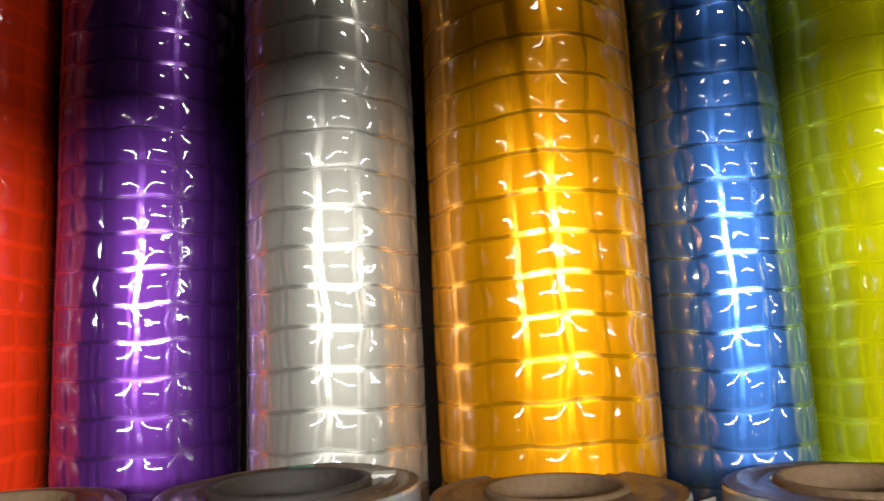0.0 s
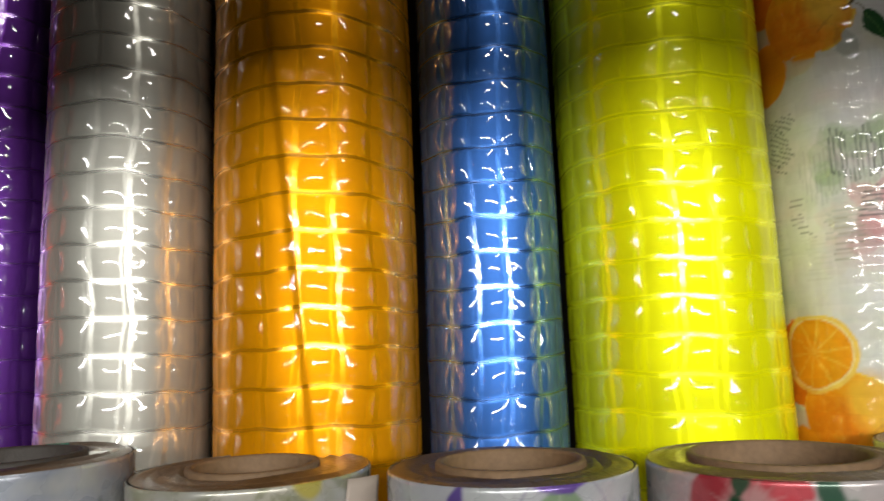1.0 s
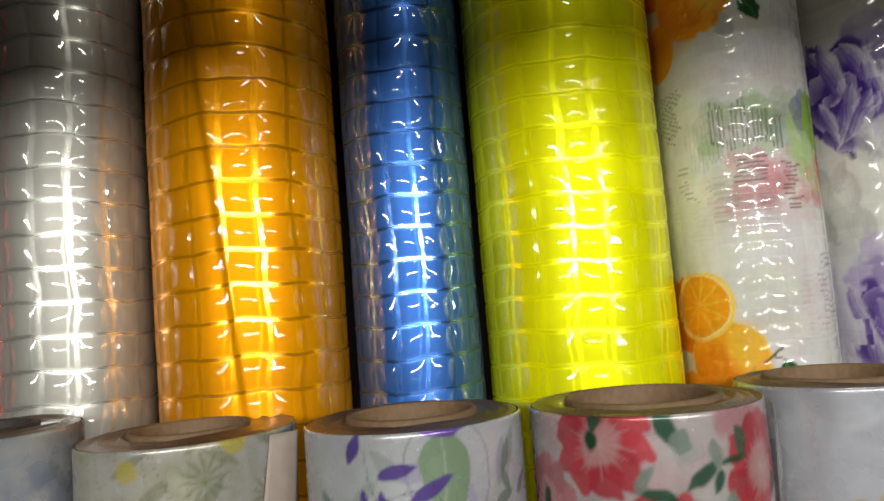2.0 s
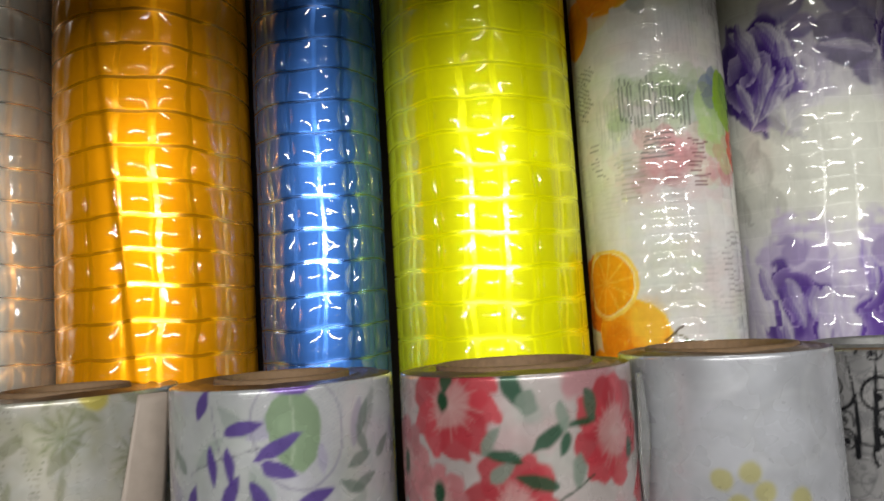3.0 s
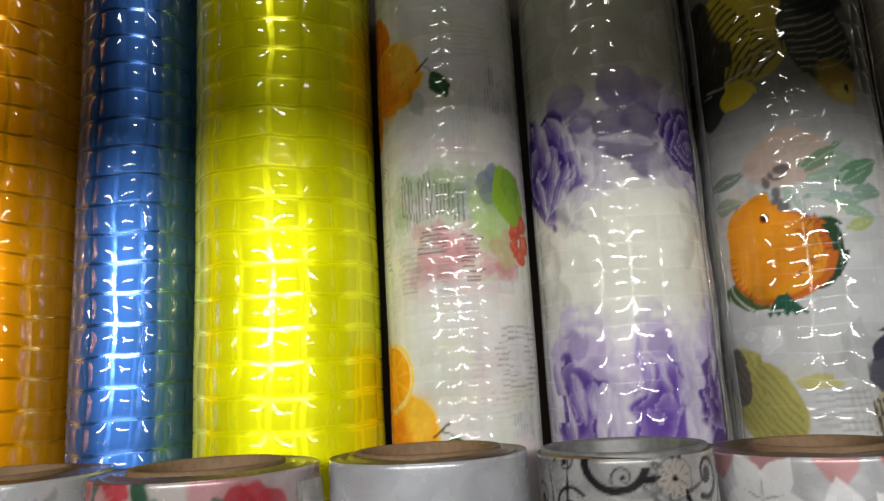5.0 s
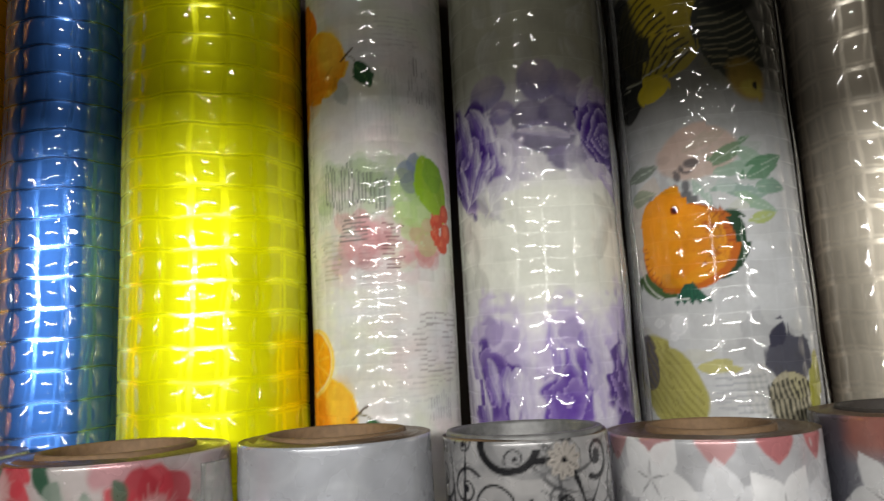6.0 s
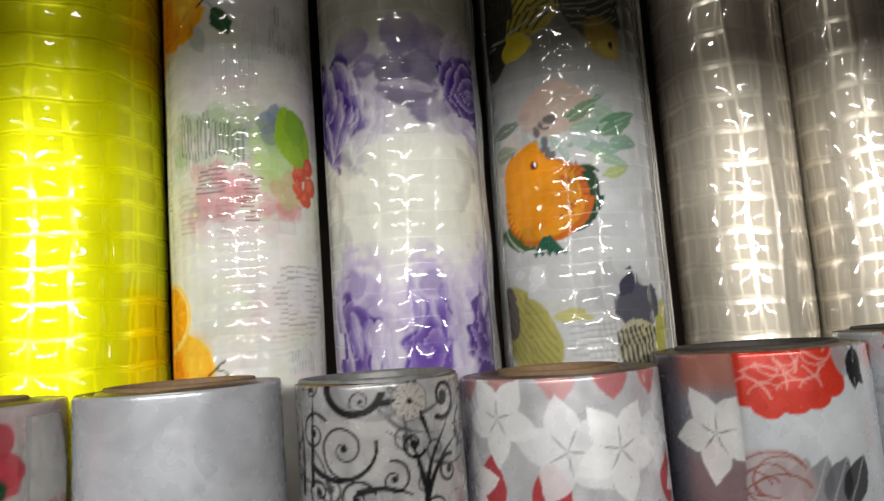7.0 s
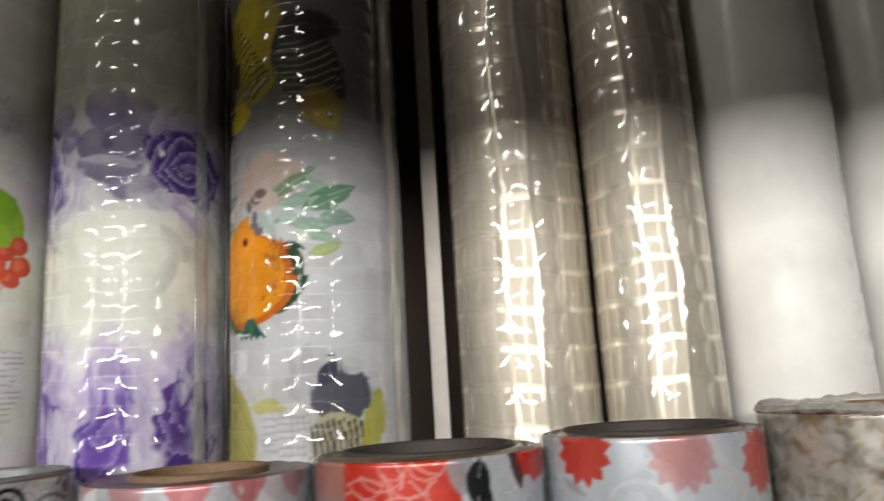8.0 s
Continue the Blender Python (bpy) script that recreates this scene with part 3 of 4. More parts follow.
def fish_print(S, Z, r):
    p = Sheet(S, Z, (0.56, 0.57, 0.58))
    p.put(cloud(p.s / 24, p.z / 20, 2) * 2 - 0.8, (0.66, 0.68, 0.72), 0.7)
    # ground darkens towards the top: shade painted into the print
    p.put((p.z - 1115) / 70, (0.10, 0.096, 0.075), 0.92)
    black, yel, sand = (0.012, 0.013, 0.012), (0.52, 0.40, 0.015), (0.42, 0.38, 0.24)
    # two striped fish above
    p.ell(-52, 1240, 42, 44, (0.34, 0.27, 0.02), 20)
    p.ell(-86, 1225, 26, 60, black, 0, 0.95), p.ell(-40, 1262, 30, 36, yel, 25, 0.8, 6)
    u, v = p.local(-52, 1240, 35)
    p.put(np.where(np.hypot(u / 40, v / 40) < 1, (1.5 - np.abs(((v + 0.012 * u * u) % 6.4) - 3.2)) / 0.8, 0) * (u < 16), black, 0.9)
    p.ell(-57, 1189, 15, 11, yel, 15)
    p.ring(-60, 1214, 36, 12, 1.2, (0.6, 0.6, 0.55), 15, 0.7, (190, 350))
    p.ell(10, 1222, 26, 48, (0.035, 0.04, 0.03), 18), p.ell(20, 1186, 17, 20, (0.26, 0.17, 0.03), 20, 0.9, 5)
    u, v = p.local(10, 1222, 14)
    p.put(np.where((np.hypot(u / 24, v / 44) < 1) & (v > -24), (1.1 - np.abs(((v - 0.01 * u * u) % 6.6) - 3.3)) / 0.8, 0), sand, 0.55)
    p.ell(23, 1177, 11, 8, (0.36, 0.28, 0.05), 0, 0.8, 3), p.ell(27, 1180, 3.4, 3.6, black), p.ell(12, 1258, 24, 14, black, 0, 0.9, 4)
    # pale fish and water plants
    p.ell(-26, 1130, 32, 22, (0.55, 0.34, 0.25), 10, 0.6, 3)
    for x, y, q, w, a, c in ((-22, 1118, 44, 12, 28, (0.13, 0.24, 0.13)), (-14, 1112, 52, 13, 8, (0.30, 0.44, 0.34)), (4, 1128, 34, 11, -30, (0.34, 0.46, 0.37)), (6, 1106, 44, 15, 22, (0.10, 0.24, 0.13)),
                             (-18, 1098, 46, 15, -10, (0.25, 0.37, 0.32)), (-4, 1092, 42, 11, -22, (0.28, 0.42, 0.30)), (14, 1100, 32, 15, -8, (0.19, 0.33, 0.24)), (8, 1070, 26, 9, 12, (0.40, 0.48, 0.14)),
                             (-96, 1118, 40, 13, 8, (0.16, 0.20, 0.15)), (-98, 1098, 34, 14, 4, (0.26, 0.31, 0.27)), (-30, 1108, 26, 8, -70, (0.35, 0.46, 0.40))):
        p.leaf(x, y, q, w, c, a, 0.88, vein=(0.52, 0.60, 0.52))
    for x, y, a, b in ((-42, 1112, 3, 5), (-36, 1104, 4, 5), (-34, 1118, 6, 4), (-44, 1101, 2.5, 5), (-36, 1094, 5, 6)):
        p.ell(x, y, a, b, (0.05, 0.05, 0.06), 0, 0.8, 1.5, 0.4)
    p.ell(-5, 1100, 8, 7, (0.50, 0.58, 0.56), 0, 0.8)
    # the orange disc-shaped fish
    org = (0.82, 0.29, 0.006)
    p.ell(-14, 1052, 18, 28, (0.014, 0.055, 0.022), -20), p.ell(-72, 1024, 22, 9, (0.05, 0.11, 0.03), -25)
    p.ell(-44, 1053, 41, 36, (0.56, 0.13, 0.005), 12), p.ell(-47, 1055, 37, 34, org, 12)
    p.leaf(-76, 1052, 62, 40, org, 58)
    u, v = p.local(-44, 1053, 0)
    rad, ang = np.hypot(u / 41, v / 36), np.degrees(np.arctan2(v, u)) % 360
    rays = (1.4 - np.abs((ang % 8) - 4)) / 1.0
    p.put(np.where((rad > 0.84) & (rad < 1.02) & ((ang < 60) | (ang > 165) & (ang < 235)), rays, 0), (0.30, 0.045, 0.004), 0.8)
    p.put(np.where((rad > 0.5) & (rad < 0.8) & ((ang < 50) | (ang > 300)), vnoise(p.s / 2.2, p.z / 2.2, 3) * 3 - 1.7, 0), (0.35, 0.05, 0.004), 0.8)
    p.put(np.where(rad < 0.85, cloud(p.s / 14, p.z / 5, 6) * 2 - 1.0, 0), (0.88, 0.42, 0.02), 0.5)
    u, v = p.s + 43, 1024 - p.z
    p.put(np.minimum(np.minimum(v, 17 + 1.5 * np.sin(p.s) - v), 3 + v * 0.72 - np.abs(u)) / 0.9, (0.015, 0.09, 0.055))
    p.put(np.where((v > 3) & (v < 16) & (np.abs(u) < 2 + v * 0.7), (0.35 - np.abs((u / (v + 6) * 9) % 1.6 - 0.8)) / 0.3, 0), (0.03, 0.16, 0.09), 0.7)
    p.ring(-46, 1050, 44, 40, 1.4, (0.78, 0.78, 0.74), 12, 0.8, (170, 262))
    p.ell(-52, 1086, 3.6, 3.6, (0.20, 0.02, 0.004)), p.ell(-52, 1086, 1.6, 1.6, black)
    # bubbles and lower fish
    for x, y, q in ((-55, 991, 7), (-76, 993, 5), (-60, 982, 3)):
        p.ell(x, y, q, q, (0.68, 0.69, 0.71), 0, 0.7), p.ring(x, y, q, q, 1, (0.75, 0.75, 0.76))
    p.ell(-72, 944, 28, 44, (0.40, 0.37, 0.06), 40, 0.9, 2), p.ell(-92, 962, 13, 22, (0.06, 0.05, 0.09), 15, 0.9)
    u, v = p.local(-72, 944, -52)
    p.put(np.where(np.hypot(u / 40, v / 24) < 1, (1.2 - np.abs((v % 5.5) - 2.7)) / 0.8, 0), (0.20, 0.17, 0.04), 0.6)
    p.leaf(-44, 956, 34, 11, (0.50, 0.46, 0.07), 0, 0.75), p.lines(-34, 2, 918, 950, 5, 1.6, (0.32, 0.33, 0.36), alpha=0.6)
    p.ell(31, 962, 22, 21, (0.055, 0.055, 0.085), 0, 0.93, 1.5, 0.2), p.leaf(14, 970, 24, 14, (0.05, 0.05, 0.08), 60), p.ell(36, 984, 9, 7, (0.55, 0.56, 0.56), 0, 0.9)
    p.ell(30, 928, 22, 22, (0.46, 0.42, 0.30)), p.lines(8, 52, 912, 944, 4.6, 2.3, black, True, 0.9, 4, slant=0.15), p.ell(56, 940, 9, 24, (0.42, 0.40, 0.05), -8, 0.9)
    return p.c


def faint_leaves(p, seed, count, colour, zlo, zhi, size=(16, 30), alpha=0.5):
    rng = np.random.default_rng(seed)
    for i in range(count):
        k = rng.uniform(0.7, 1.3)
        p.leaf(rng.uniform(-105, 105), rng.uniform(zlo, zhi), rng.uniform(*size), rng.uniform(5, 10), tuple(c * k for c in colour), rng.uniform(0, 360), alpha, soft=1.6)


def wash(p, seed, colour, scale=22.0, alpha=0.6, gain=2.4):
    p.put(cloud(p.s / scale, p.z / scale, seed) * gain - gain * 0.42, colour, alpha)


def meadow_print(S, Z, r):
    p = Sheet(S, Z, (0.52, 0.50, 0.43), 0.8, 2.4)
    wash(p, 3, (0.40, 0.38, 0.30)), wash(p, 8, (0.28, 0.29, 0.14), 16, 0.6), wash(p, 14, (0.55, 0.58, 0.62), 20, 0.5)
    faint_leaves(p, 4, 30, (0.20, 0.22, 0.10), 780, 930)
    rng = np.random.default_rng(2)
    for i in range(14):
        x = rng.uniform(-90, 90)
        p.stroke([(x, 800), (x + rng.uniform(-20, 20), 860), (x + rng.uniform(-40, 40), 925)], 1.0, (0.16, 0.17, 0.10), 0.6)
    for x, y in ((30, 906), (-30, 880), (70, 890)):
        for a in range(0, 360, 30):
            p.leaf(x, y, 15, 1.8, (0.17, 0.20, 0.07), a + 7, 0.8)
    p.ell(47, 926, 8, 9, (0.55, 0.47, 0.08), 0, 0.9), p.ell(-12, 915, 7, 6, (0.55, 0.47, 0.10), 0, 0.8)
    return p.c


def vine_print(S, Z, r):
    p = Sheet(S, Z, (0.56, 0.58, 0.60), 0.6, 1.4)
    wash(p, 31, (0.46, 0.52, 0.44), 24, 0.5), wash(p, 36, (0.48, 0.46, 0.58), 18, 0.5), wash(p, 33, (0.64, 0.65, 0.67), 14, 0.5)
    faint_leaves(p, 9, 26, (0.26, 0.32, 0.29), 780, 925, alpha=0.5)
    faint_leaves(p, 12, 14, (0.30, 0.26, 0.46), 790, 930, alpha=0.45)
    pur = (0.105, 0.055, 0.30)
    p.ring(22, 905, 24, 30, 1.2, (0.34, 0.33, 0.42), 10, 0.8), p.lines(-2, 48, 885, 935, 2.6, 0.7, (0.42, 0.42, 0.5), alpha=0.4, slant=0.6)
    p.ell(20, 906, 14, 21, (0.27, 0.38, 0.24), 8, 1, 1.2, 0.15), p.stroke([(18, 926), (22, 906), (17, 888)], 1.3, (0.42, 0.52, 0.38), 0.9)
    p.leaf(2, 932, 34, 14, (0.20, 0.11, 0.42), -4), p.leaf(30, 932, 16, 12, (0.16, 0.09, 0.36), 200)
    p.stroke([(-40, 884), (-16, 898), (-4, 893), (18, 905)], 1.1, (0.22, 0.22, 0.26), 0.8), p.stroke([(-24, 920), (-22, 900), (-16, 890)], 0.9, (0.22, 0.20, 0.30), 0.7)
    for x, y, q, w, a in ((-34, 912, 20, 8, 66), (-17, 907, 22, 8, 10), (-2, 892, 29, 8, 26), (2, 890, 20, 9, -22), (-3, 882, 22, 8, -62), (-26, 900, 22, 6, -82), (-15, 900, 22, 6, -86), (-20, 866, 22, 8, 60), (18, 866, 24, 9, 20), (-42, 860, 20, 8, 75)):
        p.leaf(x, y, q, w, pur, a, 0.95)
    for x, y, a in ((58, 900, 70), (62, 888, 110), (70, 884, 40), (48, 884, 15), (52, 870, 20), (60, 868, 150), (-44, 884, 130)):
        p.leaf(x, y, 18, 7, (0.15, 0.21, 0.18), a, 0.75)
    return p.c


def poppy_print(S, Z, r):
    p = Sheet(S, Z, (0.56, 0.50, 0.49), 0.8, 2.0)
    wash(p, 41, (0.42, 0.45, 0.41), 20, 0.8, 3), wash(p, 46, (0.60, 0.36, 0.38), 18, 0.6, 3), wash(p, 44, (0.66, 0.60, 0.60), 10, 0.5)
    red, pink = (0.56, 0.055, 0.075), (0.62, 0.22, 0.24)
    p.ell(33, 924, 18, 10, (0.56, 0.25, 0.28), 0, 0.8, 3, 0.4)

    def poppy(x, y, q, core, colour, seed):
        rng = np.random.default_rng(seed)
        for k in range(9):
            a = k * 40 + rng.uniform(-12, 12)
            f = rng.uniform(0.8, 1.15)
            p.ell(x + q * 0.6 * math.cos(radians(a)), y + q * 0.6 * math.sin(radians(a)), q * 0.48, q * 0.36, tuple(c * f for c in colour), a, 0.92, 1.6, 0.4)
        p.ell(x, y, q * 0.42, q * 0.46, (0.60, 0.30, 0.30), 0, 0.8, 4, 0.4)
        for k in range(26):
            a = k * 14 + rng.uniform(-5, 5)
            p.leaf(x, y, q * rng.uniform(0.4, 0.75), 1.5, (0.68, 0.42, 0.40), a, 0.6)
        p.ell(*core, 3.6, 6.0, (0.02, 0.075, 0.035))

    poppy(-42, 913, 27, (-46, 916), red, 1), poppy(50, 896, 27, (64, 884), red, 2), poppy(-10, 862, 26, (-4, 852), red, 3), poppy(-84, 880, 24, (-84, 880), pink, 4), poppy(92, 850, 24, (90, 850), red, 5), poppy(-52, 866, 16, (-52, 868), pink, 6)
    grn, gry = (0.008, 0.085, 0.04), (0.24, 0.30, 0.25)
    for x, y, q, w, a, c in ((-12, 932, 24, 11, -62, grn), (-42, 934, 14, 9, -100, grn), (0, 890, 26, 8, 36, grn), (20, 902, 18, 5, 10, grn), (20, 900, 15, 6, -110, grn), (16, 914, 16, 8, -80, gry), (30, 918, 16, 9, -70, (0.07, 0.14, 0.09)),
                             (-4, 886, 22, 8, 170, grn), (14, 872, 24, 8, 165, grn), (-26, 888, 20, 7, 55, gry), (-22, 876, 16, 7, 30, gry), (-2, 908, 14, 12, 70, gry), (26, 888, 18, 9, -100, gry)):
        p.leaf(x, y, q, w, c, a, 0.92)
    p.stroke([(34, 876), (16, 868), (2, 858)], 1.2, (0.03, 0.07, 0.04), 0.9)
    return p.c


def silver_print(S, Z, r):
    p = Sheet(S, Z, (0.60, 0.62, 0.68), 0.45, 3.0)
    wash(p, 51, (0.60, 0.62, 0.66), 34, 0.7, 3), wash(p, 55, (0.38, 0.39, 0.42), 26, 0.5, 3)
    for x, y, a, b, w in ((-30, 934, 26, 24, 9), (12, 888, 24, 18, 6), (-36, 868, 30, 22, 3), (44, 900, 22, 26, 6), (-66, 900, 22, 32, 4)):
        p.ring(x, y, a, b, w, (0.66, 0.68, 0.71), 10, 0.22), p.ring(x, y, a * 0.93, b * 0.93, w * 0.5, (0.40, 0.41, 0.45), 10, 0.2)
    for x, y in ((-28, 863), (-13, 867), (-6, 856), (14, 852), (-20, 850)):
        p.ell(x, y, 6, 6, (0.52, 0.48, 0.14), 0, 0.75, 2.5)
    return p.c


def scroll_print(S, Z, r):
    p = Sheet(S, Z, (0.50, 0.49, 0.49), 0.25)
    wash(p, 61, (0.28, 0.28, 0.29), 18, 0.8, 3)
    rng = np.random.default_rng(6)
    grey, ink = (0.25, 0.25, 0.26), (0.012, 0.012, 0.015)
    for i in range(26):
        p.spiral(rng.uniform(-88, 88), rng.uniform(780, 928), rng.uniform(8, 17), 1.6, rng.uniform(1.2, 2.2), grey, rng.uniform(0, 360), rng.choice([-1, 1]), 0.6)
    for i in range(20):
        x, y, a = rng.uniform(-90, 90), rng.uniform(790, 926), rng.uniform(0, 6.28)
        p.spiral(x, y, rng.uniform(6, 12), 1.7, rng.uniform(1.6, 2.6), (0.05, 0.05, 0.055), rng.uniform(0, 360), rng.choice([-1, 1]), 0.85)
        p.stroke([(x, y - 8), (x + 22 * math.cos(a), y + 22 * math.sin(a)), (x + 40 * math.cos(a + 0.7), y + 40 * math.sin(a + 0.7))], 3.0, (0.06, 0.06, 0.065), 0.8, True)
    p.ring(0, 926, 24, 22, 5, grey, 0, 0.6), p.ring(-12, 922, 17, 15, 4.2, ink, 0, 1, (150, 350))
    for x, y, q, t, w, a, h in ((-20, 887, 20, 2.2, 2.0, 300, 1), (47, 912, 13, 1.8, 3.6, 200, -1), (22, 887, 9, 1.6, 2.4, 120, 1), (-42, 896, 13, 1.8, 2.2, 40, -1), (-43, 922, 9, 1.5, 1.6, 0, 1), (9, 868, 11, 1.7, 1.8, 210, 1), (-14, 858, 12, 1.8, 2.0, 60, -1), (-40, 862, 9, 1.6, 2.2, 10, 1), (48, 868, 10, 1.6, 2.4, 80, -1), (22, 926, 7, 1.4, 2.0, 330, 1), (-8, 914, 7, 1.4, 1.2, 60, 1), (-70, 900, 15, 1.8, 2.4, 60, 1), (70, 890, 14, 1.7, 2.2, 10, -1), (-64, 868, 10, 1.6, 2, 0, 1), (36, 846, 12, 1.7, 2, 0, 1), (-24, 832, 12, 1.7, 2, 90, 1)):
        p.spiral(x, y, q, t, w, ink, a, h)
    for q in ([(30, 846), (26, 872), (40, 886), (52, 902)], [(28, 850), (34, 872), (48, 884), (56, 886)], [(29, 860), (24, 878), (20, 892)], [(-44, 876), (-24, 862), (0, 872), (0, 888)], [(-46, 866), (-44, 900), (-40, 924)], [(-12, 862), (6, 866), (20, 858)], [(4, 912), (12, 914), (20, 912)], [(26, 906), (32, 896), (34, 886)], [(-58, 860), (-52, 884), (-60, 926)]):
        p.stroke(q, 4.2, ink, 1, True)
    for a in range(0, 360, 36):
        p.leaf(21, 912, 12, 6.4, (0.50, 0.46, 0.42), a + 8), p.stroke([(21, 912), (21 + 9 * math.cos(radians(a + 8)), 912 + 9 * math.sin(radians(a + 8)))], 0.7, ink, 0.8)
    p.ring(21, 912, 11.5, 11.5, 0.9, (0.1, 0.1, 0.1), 0, 0.7), p.ell(21, 912, 1.8, 1.8, ink)
    return p.c


def star_flower(p, x, y, q, colour, rot, alpha=0.9, veins=(0.20, 0.20, 0.21)):
    for a in (0, 70, 140, 215, 290):
        p.leaf(x, y, q, q * 0.62, colour, a + rot, alpha, sharp=1.6)
    for a in (35, 105, 180, 250, 325):
        p.leaf(x, y, q * 0.42, 1.6, veins, a + rot, 0.7)


def petal_print(S, Z, r):
    p = Sheet(S, Z, (0.60, 0.60, 0.63))
    wash(p, 71, (0.42, 0.43, 0.46), 24, 0.6), wash(p, 75, (0.80, 0.81, 0.85), 20, 0.7, 3)
    p.lines(-90, 90, 780, 868, 3.0, 0.8, (0.55, 0.56, 0.58), alpha=0.4)
    for x in (-54, -17, 18, 52, 88, -90):
        k = 1.0 if x in (18, 52) else 0.6
        p.leaf(x, 932, 30, 25, (0.56, 0.30 - 0.16 * k, 0.29 - 0.14 * k), -90, 0.5 + 0.35 * k, soft=2)
    for x in (-38, 2, 36):
        p.stroke([(x - 8, 932), (x, 916), (x + 8, 932)], 1.6, (0.66, 0.66, 0.68), 0.8), p.stroke([(x - 4, 932), (x, 924), (x + 4, 932)], 1.2, (0.66, 0.66, 0.68), 0.8)
    for x, y in ((-72, 842), (-28, 840), (66, 842), (26, 800), (-60, 800)):
        p.leaf(x, y - 12, 40, 26, (0.55, 0.05, 0.06), 84, 0.95)
    w = (0.98, 0.98, 1.0)
    star_flower(p, -14, 873, 36, (0.90, 0.91, 0.95), 28, 0.8), star_flower(p, -60, 893, 32, w, 52), star_flower(p, 20, 872, 34, w, -12), star_flower(p, 66, 880, 32, (0.85, 0.86, 0.90), 30, 0.75), star_flower(p, 92, 850, 30, w, 60), star_flower(p, -92, 850, 30, w, 10)
    for k in range(9):
        p.ell(47 - 0.2 * k, 912 - 8 * k, 1.2, 2.6, (0.72, 0.72, 0.74), 20, 0.8)
    return p.c


def peony_print(S, Z, r):
    p = Sheet(S, Z, (0.60, 0.63, 0.67))
    wash(p, 81, (0.54, 0.57, 0.62), 30, 0.6)
    blk, red = (0.018, 0.019, 0.022), (0.60, 0.040, 0.022)
    # right of the overlap: a red flower, dark leaves and an outlined rose
    for dz in (0, -112):
        for i in range(5):
            p.leaf(12 * i - 36, 826 + dz, 34, 19, tuple((0.42 - 0.1 * i, 0.42 - 0.1 * i, 0.44 - 0.1 * i)) if i < 4 else blk, 72 - 3 * i, 0.9, vein=(0.5, 0.5, 0.5))
    for x, y, a, b in ((-20, 920, 36, 22), (-38, 908, 14, 14), (-24, 902, 16, 13), (-4, 904, 17, 12), (8, 912, 13, 13), (-10, 900, 12, 10)):
        p.ell(x, y, a, b, red, 0, 1, 1.0, 0.15)
    for x, y, q in ((-42, 897, 9), (-30, 891, 11), (-14, 893, 11), (0, 895, 10), (12, 902, 10), (17, 916, 9)):
        p.ell(x, y, q, q * 0.9, red), p.ring(x, y + 2, q * 1.05, q, 1.2, (0.72, 0.30, 0.26), 0, 0.8, (20, 160))
    for x, y, a, b in ((-22, 918, 13, 9), (-16, 921, 8, 6), (-32, 914, 10, 9), (-6, 914, 11, 9), (4, 922, 10, 8)):
        p.ring(x, y, a, b, 1.1, (0.72, 0.30, 0.26), 10, 0.8, (170, 400 - 45))
    for q in ([(-44, 912), (-34, 918), (-22, 912)], [(-22, 918), (-16, 908), (-18, 900)], [(-10, 930), (-2, 918), (10, 916)], [(-30, 930), (-24, 922), (-12, 926)], [(-6, 914), (2, 906), (4, 900)], [(-36, 906), (-30, 900), (-28, 894)], [(-16, 926), (-8, 916), (-12, 910)]):
        p.stroke(q, 1.5, (0.72, 0.30, 0.26), 0.9)
    p.leaf(22, 932, 28, 16, (0.34, 0.35, 0.37), -90, 0.85), p.leaf(33, 922, 26, 15, blk, -96, 1, vein=(0.4, 0.4, 0.4)), p.leaf(30, 912, 17, 9, blk, -50), p.stroke([(30, 934), (32, 926), (34, 918)], 1.2, blk)
    p.leaf(58, 936, 34, 14, (0.06, 0.04, 0.04), -80), p.ell(84, 925, 24, 20, red, 0, 1, 1, 0.3)
    p.ell(-34, 842, 26, 22, (0.50, 0.36, 0.36), 0, 0.6, 4)
    for x, y, a, b in ((-36, 842, 14, 12), (-28, 846, 16, 13), (-44, 838, 11, 12), (-36, 848, 22, 13), (-30, 834, 20, 13), (-36, 840, 7, 6)):
        p.ring(x, y, a, b, 1.1, (0.30, 0.08, 0.06), 15, 0.85, (0, 250))
    # left of it: a white flower on dark, under brownish red
    left = np.clip((-47.5 - p.s) / 0.8 + 0.5, 0, 1)
    keep = p.c.copy()
    p.put(left * 0 + 1, (0.30, 0.30, 0.33)), p.put((p.z - 893) / 14, (0.42, 0.16, 0.12), 0.9), p.put((865 - p.z) / 16, (0.27, 0.17, 0.18), 0.9), p.put((-82 - p.s) / 12, (0.10, 0.10, 0.13), 0.9)
    star_flower(p, -64, 872, 34, (0.88, 0.88, 0.88), 48, 0.95, (0.05, 0.05, 0.05))
    p.c = keep * (1 - left[..., None]) + p.c * left[..., None]
    return p.c


